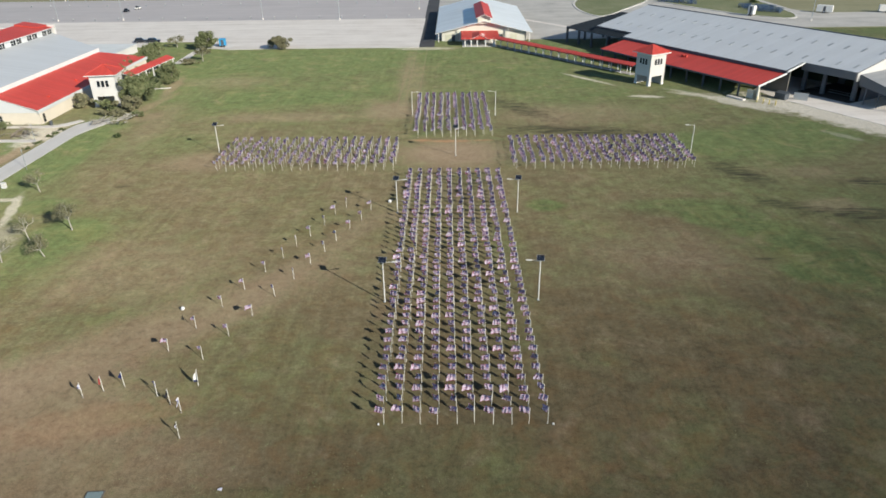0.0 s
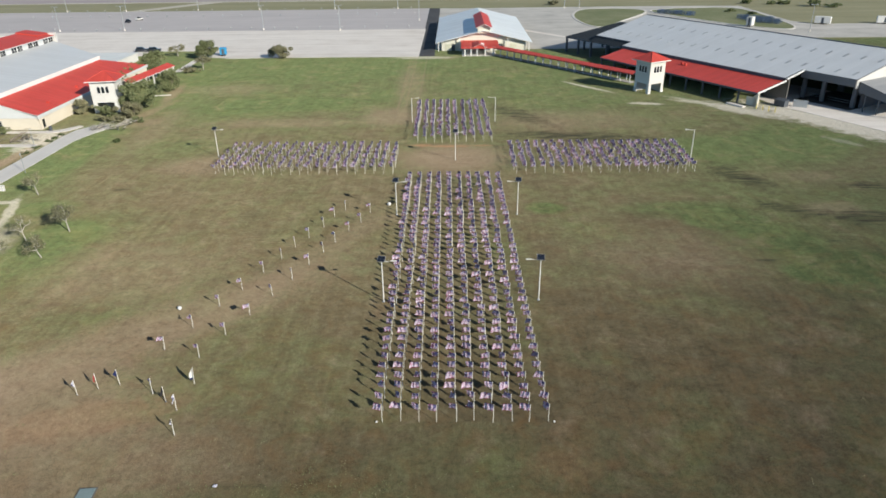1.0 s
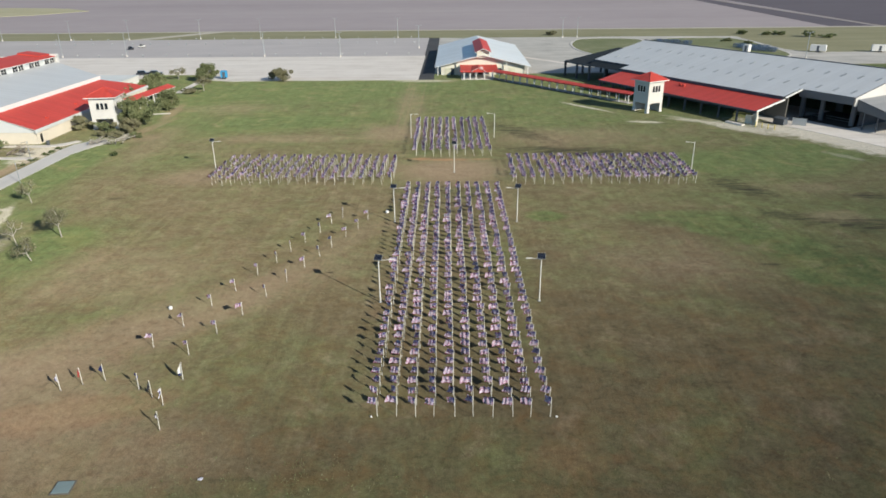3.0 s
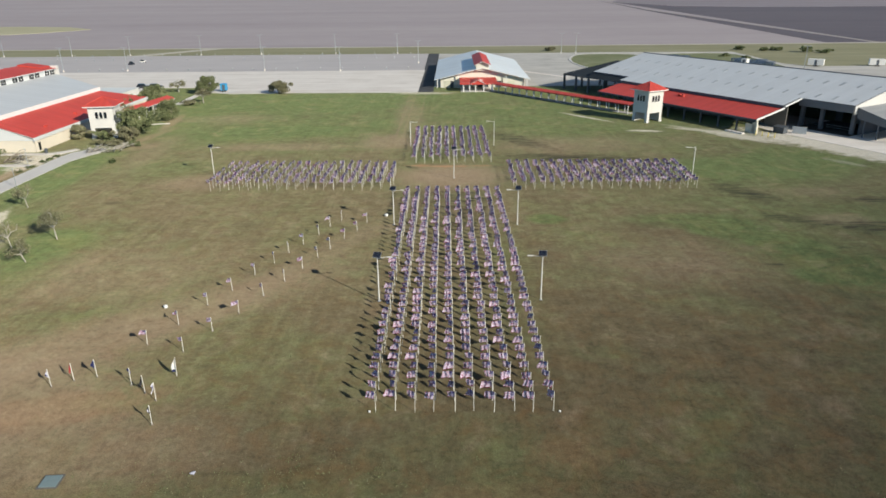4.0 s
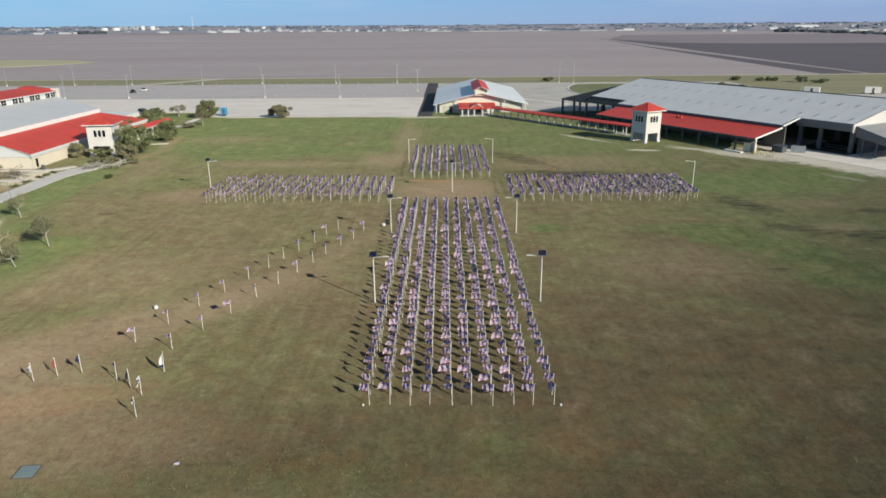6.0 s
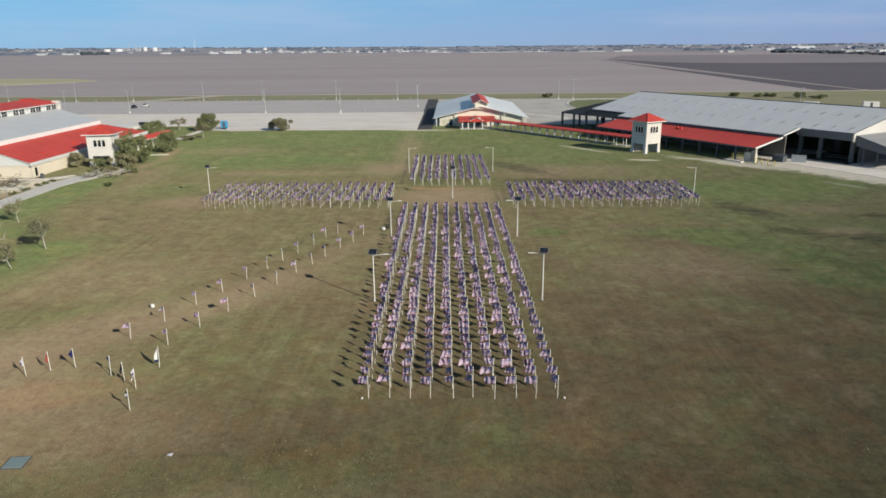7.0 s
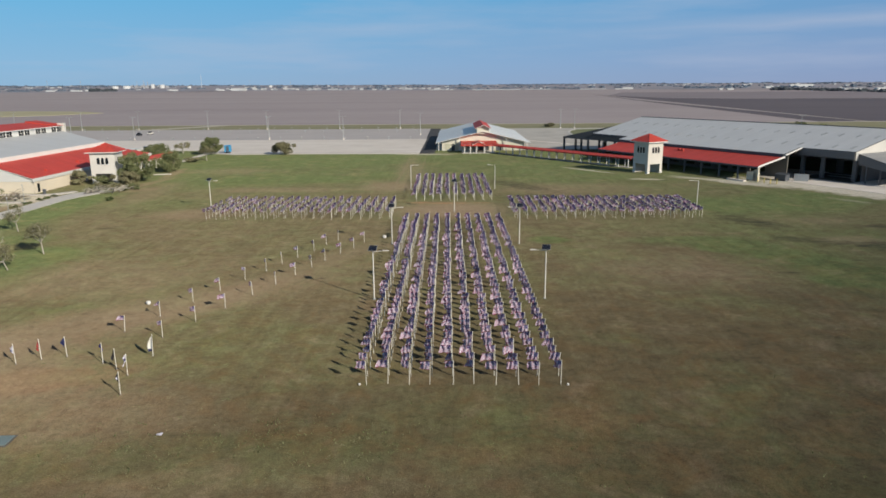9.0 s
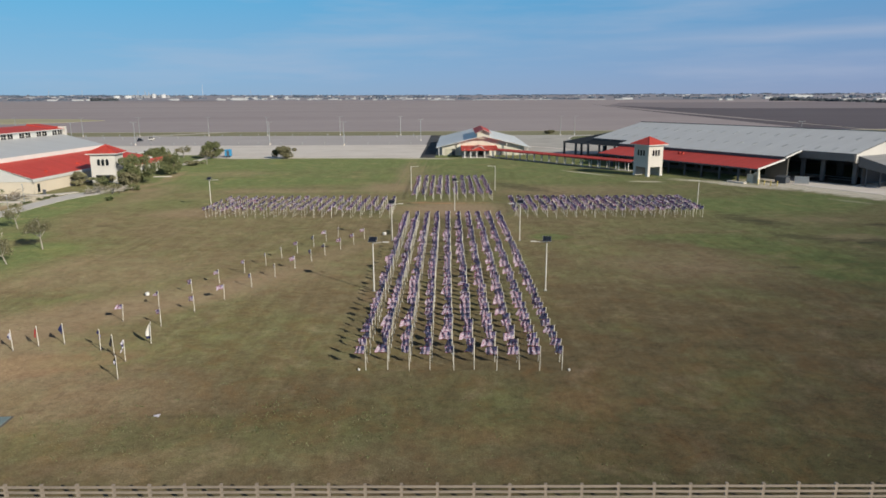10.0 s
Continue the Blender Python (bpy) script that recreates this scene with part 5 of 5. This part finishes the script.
shrub("low grey straggling bush beside the footpath", -88.4, 174.5, 2.4, 1.7, 1500, LEAF_DRY, 47, 0.16)
shrub("low grey straggling bush beside the footpath", -91.0, 178.5, 1.8, 1.4, 900, LEAF_DRY, 48, 0.16)
g = Geo()
g.box(-2.4, 2.4, -0.2, 0.2, -0.05, 0.22, ROAD)
tagged(part("kerb", g, at=pose(-85.3, 141.6, 0, 0, 0, 12)), "low pale concrete kerb by the canopy trees", "kerb", "", "structure")
shrub("low dark shrub alone on the grass", -77.6, 95.7, 0.9, 1.0, 350, LEAF_DARK, 45, 0.16)
for k, (x, y, r) in enumerate([(193.3, 340, 4.5), (201.7, 334.5, 3), (182.6, 350.5, 3.2), (176, 351, 2.6), (163.8, 356, 3.2), (55.5, 361, 3.4), (141.6, 319, 2.6), (149, 308, 2.0)]):
    shrub("scrubby dark green bush in roadside grass", x, y, r * 0.85, r * 0.75, 1300, LEAF if k != 5 else LEAF_DRY, 50 + k, 0.4)

# ---- weeds in the turf ----
g = Geo()
rw = random.Random(77)
for k in range(600):
    x, y = rw.uniform(-55, 60), -18 + 75 * rw.random() ** 2.2
    if -12 < x < 12 and y > -3 or rw.random() < 0.25:
        x, y = rw.gauss(-16, 9), rw.gauss(-9.5, 2.6)
    h = rw.uniform(0.04, 0.13)
    for q in range(7):
        p = Vector((x + rw.gauss(0, 0.22), y + rw.gauss(0, 0.22), 0))
        a = rw.uniform(0, 6.28)
        d = Vector((math.cos(a), math.sin(a), 0))
        g.face([p - d * 0.035, p + d * 0.035, p + Vector((rw.gauss(0, 0.07), rw.gauss(0, 0.07), h))], LEAF if k % 3 else LEAF_DRY)
tagged(part("weeds", g), "scattered low weeds and dry tufts in the turf", "weeds", "", "stuff")

# ---- board fence ----
o = thing("board_fence", "weathered three-rail wooden board fence", "fence", at=pose(0, -19.3, 0, 0, 0, 0.8))
g = Geo()
g.box(-0.075, 0.075, -0.075, 0.075, -0.2, 1.33, FENCE_WOOD)
g.box(-0.085, 0.085, -0.085, 0.085, 1.33, 1.37, FENCE_WOOD)
post_mesh = g.mesh("post")
rail_meshes = []
for k in range(3):
    g = Geo()
    j = rng.uniform(-0.015, 0.015)
    g.box(-1.0, 1.0, -0.115, -0.08, -0.07 + j, 0.07, FENCE_WOOD)
    rail_meshes.append(g.mesh("rail"))
for i in range(-28, 29):
    part("post", post_mesh, o, at=pose(i * 2.0 + 0.3, 0, rng.uniform(-0.03, 0.03), rng.gauss(0, 0.8), rng.gauss(0, 0.8), 0))
    for z in (0.6, 0.93, 1.25):
        part("rail", rail_meshes[rng.randrange(3)], o, at=pose(i * 2.0 + 1.3, 0, z, 0, rng.gauss(0, 0.3), 0))

# ---- small things on the field ----
o = thing("utility_cover", "grey-blue square utility box cover flush in the grass", "utility cover", at=pose(-33.1, -9.65, 0, 0, 0, 4))
g = Geo()
g.box(-0.8, 0.8, -0.8, 0.8, -0.05, 0.06, weathered("pit_rim", (0.12, 0.11, 0.1), 0.9))
part("rim", g, o)
g = Geo()
g.box(-0.68, 0.68, -0.68, 0.68, 0.06, 0.11, LID)
part("lid", g, o, "grey-blue lid")


def ball_geo(r, h, mat):
    g = Geo()
    rings = [(0.72, 0), (1, 0.2), (1, 0.75), (0.8, 0.95), (0.2, 1.0)]
    for (a, za), (b, zb) in zip(rings, rings[1:]):
        g.tube((0, 0, za * h), (0, 0, zb * h), a * r, b * r, mat, 12, False)
    g.face([(0.2 * r * math.cos(t), 0.2 * r * math.sin(t), h) for t in [i * 0.5236 for i in range(12)]], mat)
    return g


for x, y, r, h, lab in ((-36.3, 21.7, 0.24, 0.4, "white plastic drum standing in the grass"), (-12.4, 56.8, 0.3, 0.45, "white plastic drum standing in the grass"),
                        (-8.75, -0.15, 0.1, 0.16, "small white ground floodlight"), (8.75, -0.1, 0.1, 0.16, "small white ground floodlight")):
    tagged(part("drum" if r > 0.2 else "ground_light", ball_geo(r, h, CLOTH_BRIGHT), at=pose(x, y, 0), smooth=True), lab, "drum" if r > 0.2 else "light")
g = Geo()
g.slab([(-0.22, -0.1, 0.1), (0.16, -0.16, 0.06), (0.22, 0.1, 0.14), (-0.1, 0.17, 0.05)], 0.05, FLAG_WHITE)
tagged(part("litter", g, at=pose(-22.1, -8.6, 0)), "crumpled white plastic litter on dry grass", "litter")

FLAG_SAIL = weathered("sailcloth", (0.74, 0.73, 0.7), 0.8, big=2, fine=20, amount=0.1)
o = thing("feather_banner", "white feather banner with a blue foot on a leaning pole", "banner", at=pose(-29.0, 6.1, 0, 0, 3, -8))
g = Geo()
g.tube((0, 0, -0.05), (0, 0, 2.2), 0.04, 0.02, PVC, 8)
part("pole", g, o)


def banner_strip(v0, v1, mat):
    """A length of the tapering sail between two heights, bellied by the wind."""
    g = Geo()
    rows = []
    for j in range(9):
        v = v0 + (v1 - v0) * j / 8
        w = 0.06 + 0.5 * math.sin(math.pi * min(1, v * 0.6 + 0.02)) ** 1.2
        rows.append([(-w * i / 6, 0.09 * math.sin(1.8 * i + 3 * v) * (i / 6) + 0.14 * math.sin(math.pi * i / 6), 2.2 - 1.8 * v - 0.25 * (i / 6) * (1 - v)) for i in range(7)])
    for j in range(8):
        for i in range(6):
            g.face([rows[j][i], rows[j][i + 1], rows[j + 1][i + 1], rows[j + 1][i]], mat)
    return g


part("cloth", banner_strip(0.0, 0.84, FLAG_SAIL), o, "plain white cloth")
part("foot_panel", banner_strip(0.84, 1.0, FLAG_NAVY), o, "dark blue lower panel")

# ---- car park lights, pedestals, vehicles ----
def lot_light():
    o = thing("car_park_light", "tall slim grey car park light with twin heads", "street light", "car park lights")
    g = Geo()
    g.tube((0, 0, 0), (0, 0, 0.9), 0.35, 0.33, CONCRETE, 10)
    part("base", g, o, "concrete base")
    g = Geo()
    g.tube((0, 0, 0.9), (0, 0, 11), 0.17, 0.11, GALV, 8)
    part("pole", g, o)
    for s in (-1, 1):
        g = Geo()
        g.tube((0, 0, 10.8), (s * 0.8, 0, 10.9), 0.05, 0.05, GALV, 6)
        g.box(min(s * 0.7, s * 1.5), max(s * 0.7, s * 1.5), -0.25, 0.25, 10.85, 11.05, GALV)
        part("lamp_head", g, o)
    return o


src = lot_light()
LOTS = [(-185, 274), (-155, 275), (-89, 272), (-53, 268), (-262, 352), (-222, 352), (-188, 352), (-147, 353), (-112, 353), (-69, 354), (-33, 352), (60, 346), (68, 345), (-18.5, 300), (150, 250), (200, 268)]
src.matrix_basis = pose(*LOTS[0], 0)
for x, y in LOTS[1:]:
    copy_thing(src, pose(x, y, 0))


def pedestal():
    o = thing("hookup_pedestal", "short white utility pedestal on the asphalt", "pedestal", "pedestals in the car park")
    g = Geo()
    g.box(-0.15, 0.15, -0.12, 0.12, -0.02, 0.85, GALV)
    part("body", g, o)
    g = Geo()
    g.slab([(-0.2, -0.18, 0.9), (0.2, -0.18, 0.9), (0.2, 0.16, 1.0), (-0.2, 0.16, 1.0)], 0.08, WHITE)
    part("cap", g, o)
    return o


src = pedestal()
src.matrix_basis = pose(-22, 275, 0.05)
for y, x0, step, n in ((275, -32.5, 10.4, 19), (325, -22, 10.2, 21), (349, -25, 10.2, 21)):
    for i in range(n):
        copy_thing(src, pose(x0 - i * step + rng.gauss(0, 0.3), y + rng.gauss(0, 0.4), 0.05))


def vehicle(name, label, x, y, turn, paint, length=4.8, height=1.75, cab=(0.28, 0.95), bed=False):
    o = thing(name, label, name.split("_")[-1], at=pose(x, y, 0.06, 0, 0, turn))
    w, h0 = 0.93, height * 0.55
    L = length / 2
    g = Geo()
    g.box(-L, L, -w, w, 0.35, h0, paint)
    g.box(-L + 0.06, L - 0.06, -w + 0.05, w - 0.05, h0, h0 + 0.06, paint)
    part("body", g, o)
    a, b = -L + length * (1 - cab[1]), -L + length * (1 - cab[0])
    g = Geo()
    lo, hi = h0 + 0.06, height
    c = [(a, -w + 0.06, lo), (b, -w + 0.06, lo), (b, w - 0.06, lo), (a, w - 0.06, lo)]
    d = [(a + 0.35, -w + 0.22, hi), (b - 0.6, -w + 0.22, hi), (b - 0.6, w - 0.22, hi), (a + 0.35, w - 0.22, hi)]
    for i in range(4):
        j = (i + 1) % 4
        g.face([c[i], c[j], d[j], d[i]], GLASS)
    part("windows", g, o)
    g = Geo()
    g.slab([(p[0], p[1], hi + 0.05) for p in d], 0.06, paint)
    part("cab_roof", g, o)
    for sx in (-L * 0.62, L * 0.62):
        for sy in (-w, w):
            g = Geo()
            g.tube((sx, sy - 0.11, 0.34), (sx, sy + 0.11, 0.34), 0.34, 0.34, BLACK, 12)
            g.tube((sx, sy - 0.12, 0.34), (sx, sy + 0.12, 0.34), 0.18, 0.18, GALV, 8)
            part("wheel", g, o)
    return o


vehicle("car", "black parked sport utility car on pale concrete", -122.4, 216.5, 20, CAR_BLACK)
vehicle("car", "black parked sport utility car on pale concrete", -117.3, 216.2, 15, CAR_BLACK)
vehicle("utility_cart", "black utility cart alone in the car park", -165.8, 303.6, 82, CAR_BLACK, 2.7, 1.7, (0.3, 0.8))
vehicle("utility_cart", "white utility cart alone in the car park", -163.9, 312.8, 76, WHITE, 3.0, 1.7, (0.3, 0.8))


def trailer(name, label, x, y, turn, paint, l, w, h):
    o = thing(name, label, "trailer", at=pose(x, y, 0.06, 0, 0, turn))
    g = Geo()
    g.box(-l / 2, l / 2, -w / 2, w / 2, 0.55, h, paint)
    g.box(-l / 2 + 0.1, l / 2 - 0.1, -w / 2 + 0.1, w / 2 - 0.1, h, h + 0.08, paint)
    part("body", g, o)
    g = Geo()
    g.box(-l / 2 - 0.9, -l / 2, -0.08, 0.08, 0.45, 0.6, STEEL_DARK)
    part("drawbar", g, o)
    g = Geo()
    g.box(-0.5, 0.5, -w / 2 - 0.02, -w / 2, 0.7, h - 0.3, STEEL_DARK)
    part("door", g, o)
    for s in (-1, 1):
        for dx in (-0.45, 0.45):
            g = Geo()
            g.tube((dx, s * w / 2 - 0.1, 0.35), (dx, s * w / 2 + 0.1, 0.35), 0.35, 0.35, BLACK, 12)
            part("wheel", g, o)
    return o


trailer("utility_trailer", "bright blue covered trailer at the lawn's edge", -87.2, 206, 8, BLUE, 2.3, 2.0, 2.9)
trailer("horse_trailer", "white horse trailer parked on the yard", 166, 272, -35, WHITE, 6.5, 2.5, 3.2)
trailer("horse_trailer", "white horse trailer parked on the yard", 193, 270.5, -20, WHITE, 6.5, 2.5, 3.2)
trailer("white_kiosk", "small white kiosk trailer beside parked implements", 131, 266, -50, WHITE, 2.5, 2.5, 4.2)
# pipe racks standing in for rows of blue farm implements
IMPL = weathered("implement_blue", (0.09, 0.14, 0.25), 0.6, amount=0.3)
for k in range(22):
    a, b = (104.5 + k * 1.9, 317 - k * 1.4 + rng.gauss(0, 1.0)) if k < 8 else (137 + (k - 8) % 5 * 2.7, 294 - (k - 8) % 5 * 2.2 - (k - 8) // 5 * 7 + rng.gauss(0, 1.0))
    o = thing("livestock_panel_rack", "blue-grey pipe rack in place of a parked farm implement", "panel rack", "stacked livestock panels", at=pose(a, b, 0.2, 0, 0, rng.uniform(-70, -40)))
    for i in range(5):
        g = Geo()
        y = -0.8 + i * 0.4
        for z in (0.3, 0.8, 1.3, 1.75):
            g.tube((-1.6, y, z), (1.6, y, z), 0.05, 0.05, IMPL if i % 2 else GALV, 5)
        for x in (-1.6, 0, 1.6):
            g.tube((x, y, 0), (x, y, 1.8), 0.05, 0.05, IMPL, 5)
        part("panel", g, o)

# yellow bollards and clutter by the lean-to
for x, y in ((77.3, 119.3), (78.4, 118.3), (79.6, 117.3), (76.4, 121.0)):
    o = thing("bollard", "yellow steel bollard on concrete", "bollard", "bollards by the barn", at=pose(x, y, 0))
    g = Geo()
    g.tube((0, 0, 0), (0, 0, 1.25), 0.12, 0.12, YELLOW, 10)
    g.tube((0, 0, 1.25), (0, 0, 1.33), 0.12, 0.05, YELLOW, 10)
    part("tube", g, o)
o = thing("dumpster", "dark steel dumpster beside the barn entrance", "dumpster", at=BARN @ pose(63.5, -3.2, 0))
g = Geo()
g.slab([(-1.6, -0.9, 1.6), (1.6, -0.9, 1.6), (1.6, 0.9, 1.9), (-1.6, 0.9, 1.9)], 0.12, STEEL_DARK)
part("lid", g, o)
g = Geo()
g.box(-1.5, 1.5, -0.85, 0.85, 0.1, 1.5, STEEL_DARK)
part("bin", g, o)
o = thing("loading_gate", "pale grey metal sheet gate standing open", "gate", at=BARN @ pose(67.0, -0.5, 0, 0, 0, 30))
g = Geo()
g.box(-1.6, 1.6, -0.05, 0.05, 0.1, 1.9, GALV)
part("sheet", g, o)
for x in (-1.6, 1.6):
    g = Geo()
    g.tube((x, 0, 0), (x, 0, 2.0), 0.07, 0.07, GALV, 8)
    part("post", g, o)
g = Geo()
g.box(-2.6, 2.6, -0.6, 0.6, 0, 0.35, CONCRETE)
tagged(part("loading_step", g, at=BARN @ pose(57, -12.5, 0)), "low pale concrete step before the lean-to", "step")

# fallen pale limbs and driveway lamps
def fallen_branches(label, x, y, turn, count, wide, deep, bark):
    o = thing("fallen_branches", label, "branches", "fallen limbs by the driveway", at=pose(x, y, 0.05, 0, 0, turn))
    for k in range(count):
        g = Geo()
        a, l0 = rng.uniform(-1.2, 0.7), rng.uniform(2, 4.6)
        p = Vector((rng.uniform(-wide, wide), rng.uniform(-deep, deep), 0.12))
        q = p + Vector((l0 * math.cos(a), l0 * math.sin(a), rng.uniform(0.0, 1.9)))
        g.tube(p, q, 0.13, 0.05, bark, 6)
        for j in range(6):
            t0 = p.lerp(q, rng.uniform(0.3, 1.0))
            b2 = rng.uniform(0, 6.28)
            t1 = t0 + Vector((math.cos(b2), math.sin(b2), rng.uniform(0, 0.7))) * rng.uniform(0.5, 1.4)
            g.tube(t0, t1, 0.05, 0.02, bark, 5)
        part("limb", g, o)


fallen_branches("pale fallen tree limbs lying beside the driveway", -85.5, 107.5, 0, 22, 4.4, 2.6, BARK_PALE)
fallen_branches("grey fallen limbs heaped on the lawn before the hall", -104.5, 96.6, 20, 12, 3.5, 1.6, BARK)
fallen_branches("pale broken limbs heaped beside the driveway lamp", -99.0, 97.2, -20, 7, 1.8, 1.0, BARK_PALE)
shrub("dark green bush on the lawn before the hall", -108.4, 102.0, 1.8, 2.4, 1500, LEAF, 71, 0.16)
for x, y in ((-87.0, 75.0), (-95.1, 92.7)):
    o = thing("driveway_lamp", "slim pale lamp post beside the driveway", "street light", "driveway lamps", at=pose(x, y, 0))
    g = Geo()
    g.tube((0, 0, 0), (0, 0, 3.9), 0.07, 0.05, GALV, 8)
    part("pole", g, o)
    g = Geo()
    g.tube((0, 0, 3.9), (0, 0, 4.15), 0.14, 0.1, GALV, 10)
    part("lantern", g, o)
o = thing("utility_box", "small white utility box at the driveway's edge", "utility box", at=pose(-85.6, 65.0, 0))
g = Geo()
g.box(-0.4, 0.4, -0.3, 0.3, -0.05, 0.95, WHITE)
part("body", g, o)
g = Geo()
g.box(-0.44, 0.44, -0.34, 0.34, 0.95, 1.03, WHITE)
part("lid", g, o)
o = thing("waste_bin", "dark round waste bin on the footpath", "bin", at=pose(-98.3, 105.6, 0.08))
g = Geo()
g.tube((0, 0, 0), (0, 0, 1.0), 0.33, 0.4, STEEL_DARK, 12)
part("body", g, o)
g = Geo()
g.tube((0, 0, 1.0), (0, 0, 1.15), 0.42, 0.2, STEEL_DARK, 12)
part("lid", g, o)

# ---- the far country ----
def bearing(across, far):
    """A place so far off, where across is its tangent to the right of the field's axis."""
    k = far / math.sqrt(1 + across * across)
    return across * k, k


# blue-grey of distant haze is painted into the land's colour
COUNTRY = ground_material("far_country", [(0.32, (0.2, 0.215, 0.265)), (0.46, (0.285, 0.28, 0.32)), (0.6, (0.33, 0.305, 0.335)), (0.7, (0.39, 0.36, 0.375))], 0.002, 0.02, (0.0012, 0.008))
rv, rf = [], []
for j in range(13):
    for i in range(61):
        x, y = bearing(-1.1 + 2.2 * i / 60, 2480 + 200 * j)
        rv.append((x, y, land(x, y) + 0.1))
for j in range(12):
    for i in range(60):
        k = j * 61 + i
        rf.append((k, k + 1, k + 62, k + 61))
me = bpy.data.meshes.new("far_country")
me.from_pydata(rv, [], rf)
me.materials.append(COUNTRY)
tagged(new("far_country", me), "low farmland raised to the horizon, haze mixed into its colour", "ground", "", "structure")

rt = random.Random(9)
# tree and hedge colours carry the blue of distant haze
HEDGE = leaf_material("hazed_hedge", (0.06, 0.072, 0.085), (0.085, 0.1, 0.115))
HAZE_TREE = leaf_material("hazed_trees", (0.1, 0.135, 0.19), (0.145, 0.185, 0.245))


def clump(g, cx, cy, w, h, count, mt=None):
    mt = mt or HAZE_TREE
    z = land(cx, cy)
    for q in range(count):
        x, y = cx + rt.uniform(-w, w), cy + rt.gauss(0, 8)
        r, t = rt.uniform(4, 11), h * rt.uniform(0.5, 1.1)
        ring = [(x + r * math.cos(a) * rt.uniform(0.7, 1.1), y + r * math.sin(a), z + t * rt.uniform(0.3, 0.6)) for a in (0, 1.05, 2.1, 3.14, 4.2, 5.25)]
        for i in range(6):
            p, q2 = ring[i], ring[(i + 1) % 6]
            g.face([p, q2, (x, y, z + t)], mt)
            g.face([(p[0], p[1], z), (q2[0], q2[1], z), q2, p], mt)


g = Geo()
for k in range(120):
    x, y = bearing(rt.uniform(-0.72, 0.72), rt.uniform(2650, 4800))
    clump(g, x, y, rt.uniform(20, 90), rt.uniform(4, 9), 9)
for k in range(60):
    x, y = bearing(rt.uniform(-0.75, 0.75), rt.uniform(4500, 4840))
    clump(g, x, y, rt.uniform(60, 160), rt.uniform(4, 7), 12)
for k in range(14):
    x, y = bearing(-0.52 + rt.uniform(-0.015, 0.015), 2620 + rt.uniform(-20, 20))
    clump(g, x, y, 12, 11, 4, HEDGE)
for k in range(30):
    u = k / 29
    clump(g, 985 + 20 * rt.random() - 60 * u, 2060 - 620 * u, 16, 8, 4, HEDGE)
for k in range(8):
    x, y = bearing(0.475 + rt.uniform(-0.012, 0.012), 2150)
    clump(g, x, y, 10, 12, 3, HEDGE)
tagged(part("far_woods", g), "low groves and hedges towards the horizon, haze mixed into their colour", "trees", "", "stuff")

g = Geo()
# town whites and greys tinted bluish for haze
TOWN_W, TOWN_G = weathered("town_white", (0.6, 0.62, 0.64), 0.7, big=0.01, fine=0.1), weathered("town_grey", (0.38, 0.4, 0.44), 0.7, big=0.01, fine=0.1)


def shed(g, x, y, w, d, h, mt):
    z, w, h = land(x, y), w * 0.8, h * 0.75
    g.box(x - w, x + w, y - d, y + d, z - 1, z + h, mt)
    g.slab([(x - w - 0.5, y - d - 0.5, z + h), (x + w + 0.5, y - d - 0.5, z + h), (x + w + 0.5, y, z + h * 1.4), (x - w - 0.5, y, z + h * 1.4)], 0.3, mt)


for k in range(100):
    x, y = bearing(rt.uniform(-0.7, 0.7), rt.uniform(2700, 4700))
    w = rt.uniform(3, 9) * (3 if k % 9 == 0 else 1)
    shed(g, x, y, w, rt.uniform(5, 10), rt.uniform(3, 6), TOWN_W if rt.random() < 0.6 else TOWN_G)
for k in range(80):
    x, y = bearing(rt.uniform(-0.3, 0.0), rt.uniform(2600, 3100))
    shed(g, x, y, rt.uniform(4, 9), 6, rt.uniform(3, 5), TOWN_W if rt.random() < 0.5 else TOWN_G)
for u, far, w, h in ((-0.6, 2640, 14, 5), (-0.56, 2640, 20, 5), (-0.538, 2640, 24, 6), (-0.415, 2640, 16, 6), (-0.318, 2620, 34, 9), (-0.345, 2620, 15, 5), (0.245, 2560, 40, 3), (0.2, 2560, 60, 2),
                     (0.06, 2560, 110, 2), (0.12, 2600, 60, 2), (-0.02, 2600, 60, 2), (0.4, 2300, 12, 5), (0.386, 2300, 6, 5), (0.5, 3000, 55, 10), (0.58, 2350, 40, 4), (0.63, 2350, 45, 6), (0.455, 2700, 18, 7)):
    x, y = bearing(u, far)
    shed(g, x, y, w, 8, h, TOWN_W)
for u, far, r, h in ((-0.5, 3300, 14, 11), (-0.483, 3300, 16, 12), (-0.444, 3400, 9, 18), (-0.43, 3400, 12, 16), (-0.39, 3400, 10, 10), (-0.27, 3600, 10, 10)):
    x, y = bearing(u, far)
    g.tube((x, y, land(x, y)), (x, y, land(x, y) + h), r, r, TOWN_W, 16)
for k in range(26):
    x, y = bearing(-0.447 + rt.gauss(0, 0.016), rt.uniform(3400, 3600))
    g.box(x - rt.uniform(1, 5), x + 3, y - 5, y + 5, land(x, y), land(x, y) + rt.uniform(6, 15), TOWN_G)
    if k % 4 == 0:
        g.tube((x, y, 0), (x, y, land(x, y) + rt.uniform(22, 36)), 1.1, 0.7, TOWN_G, 6)
for u, h in ((-0.371, 72), (-0.41, 30), (-0.3, 42), (-0.24, 36), (-0.55, 40), (-0.6, 44), (-0.17, 30)):
    x, y = bearing(u, 3500)
    g.tube((x, y, 0), (x, y, land(x, y) + h * 0.85), 1.0, 0.6, TOWN_W if h > 60 else TOWN_G, 6)
tagged(part("far_town", g), "white sheds, tanks and stacks along the horizon", "town", "", "stuff")
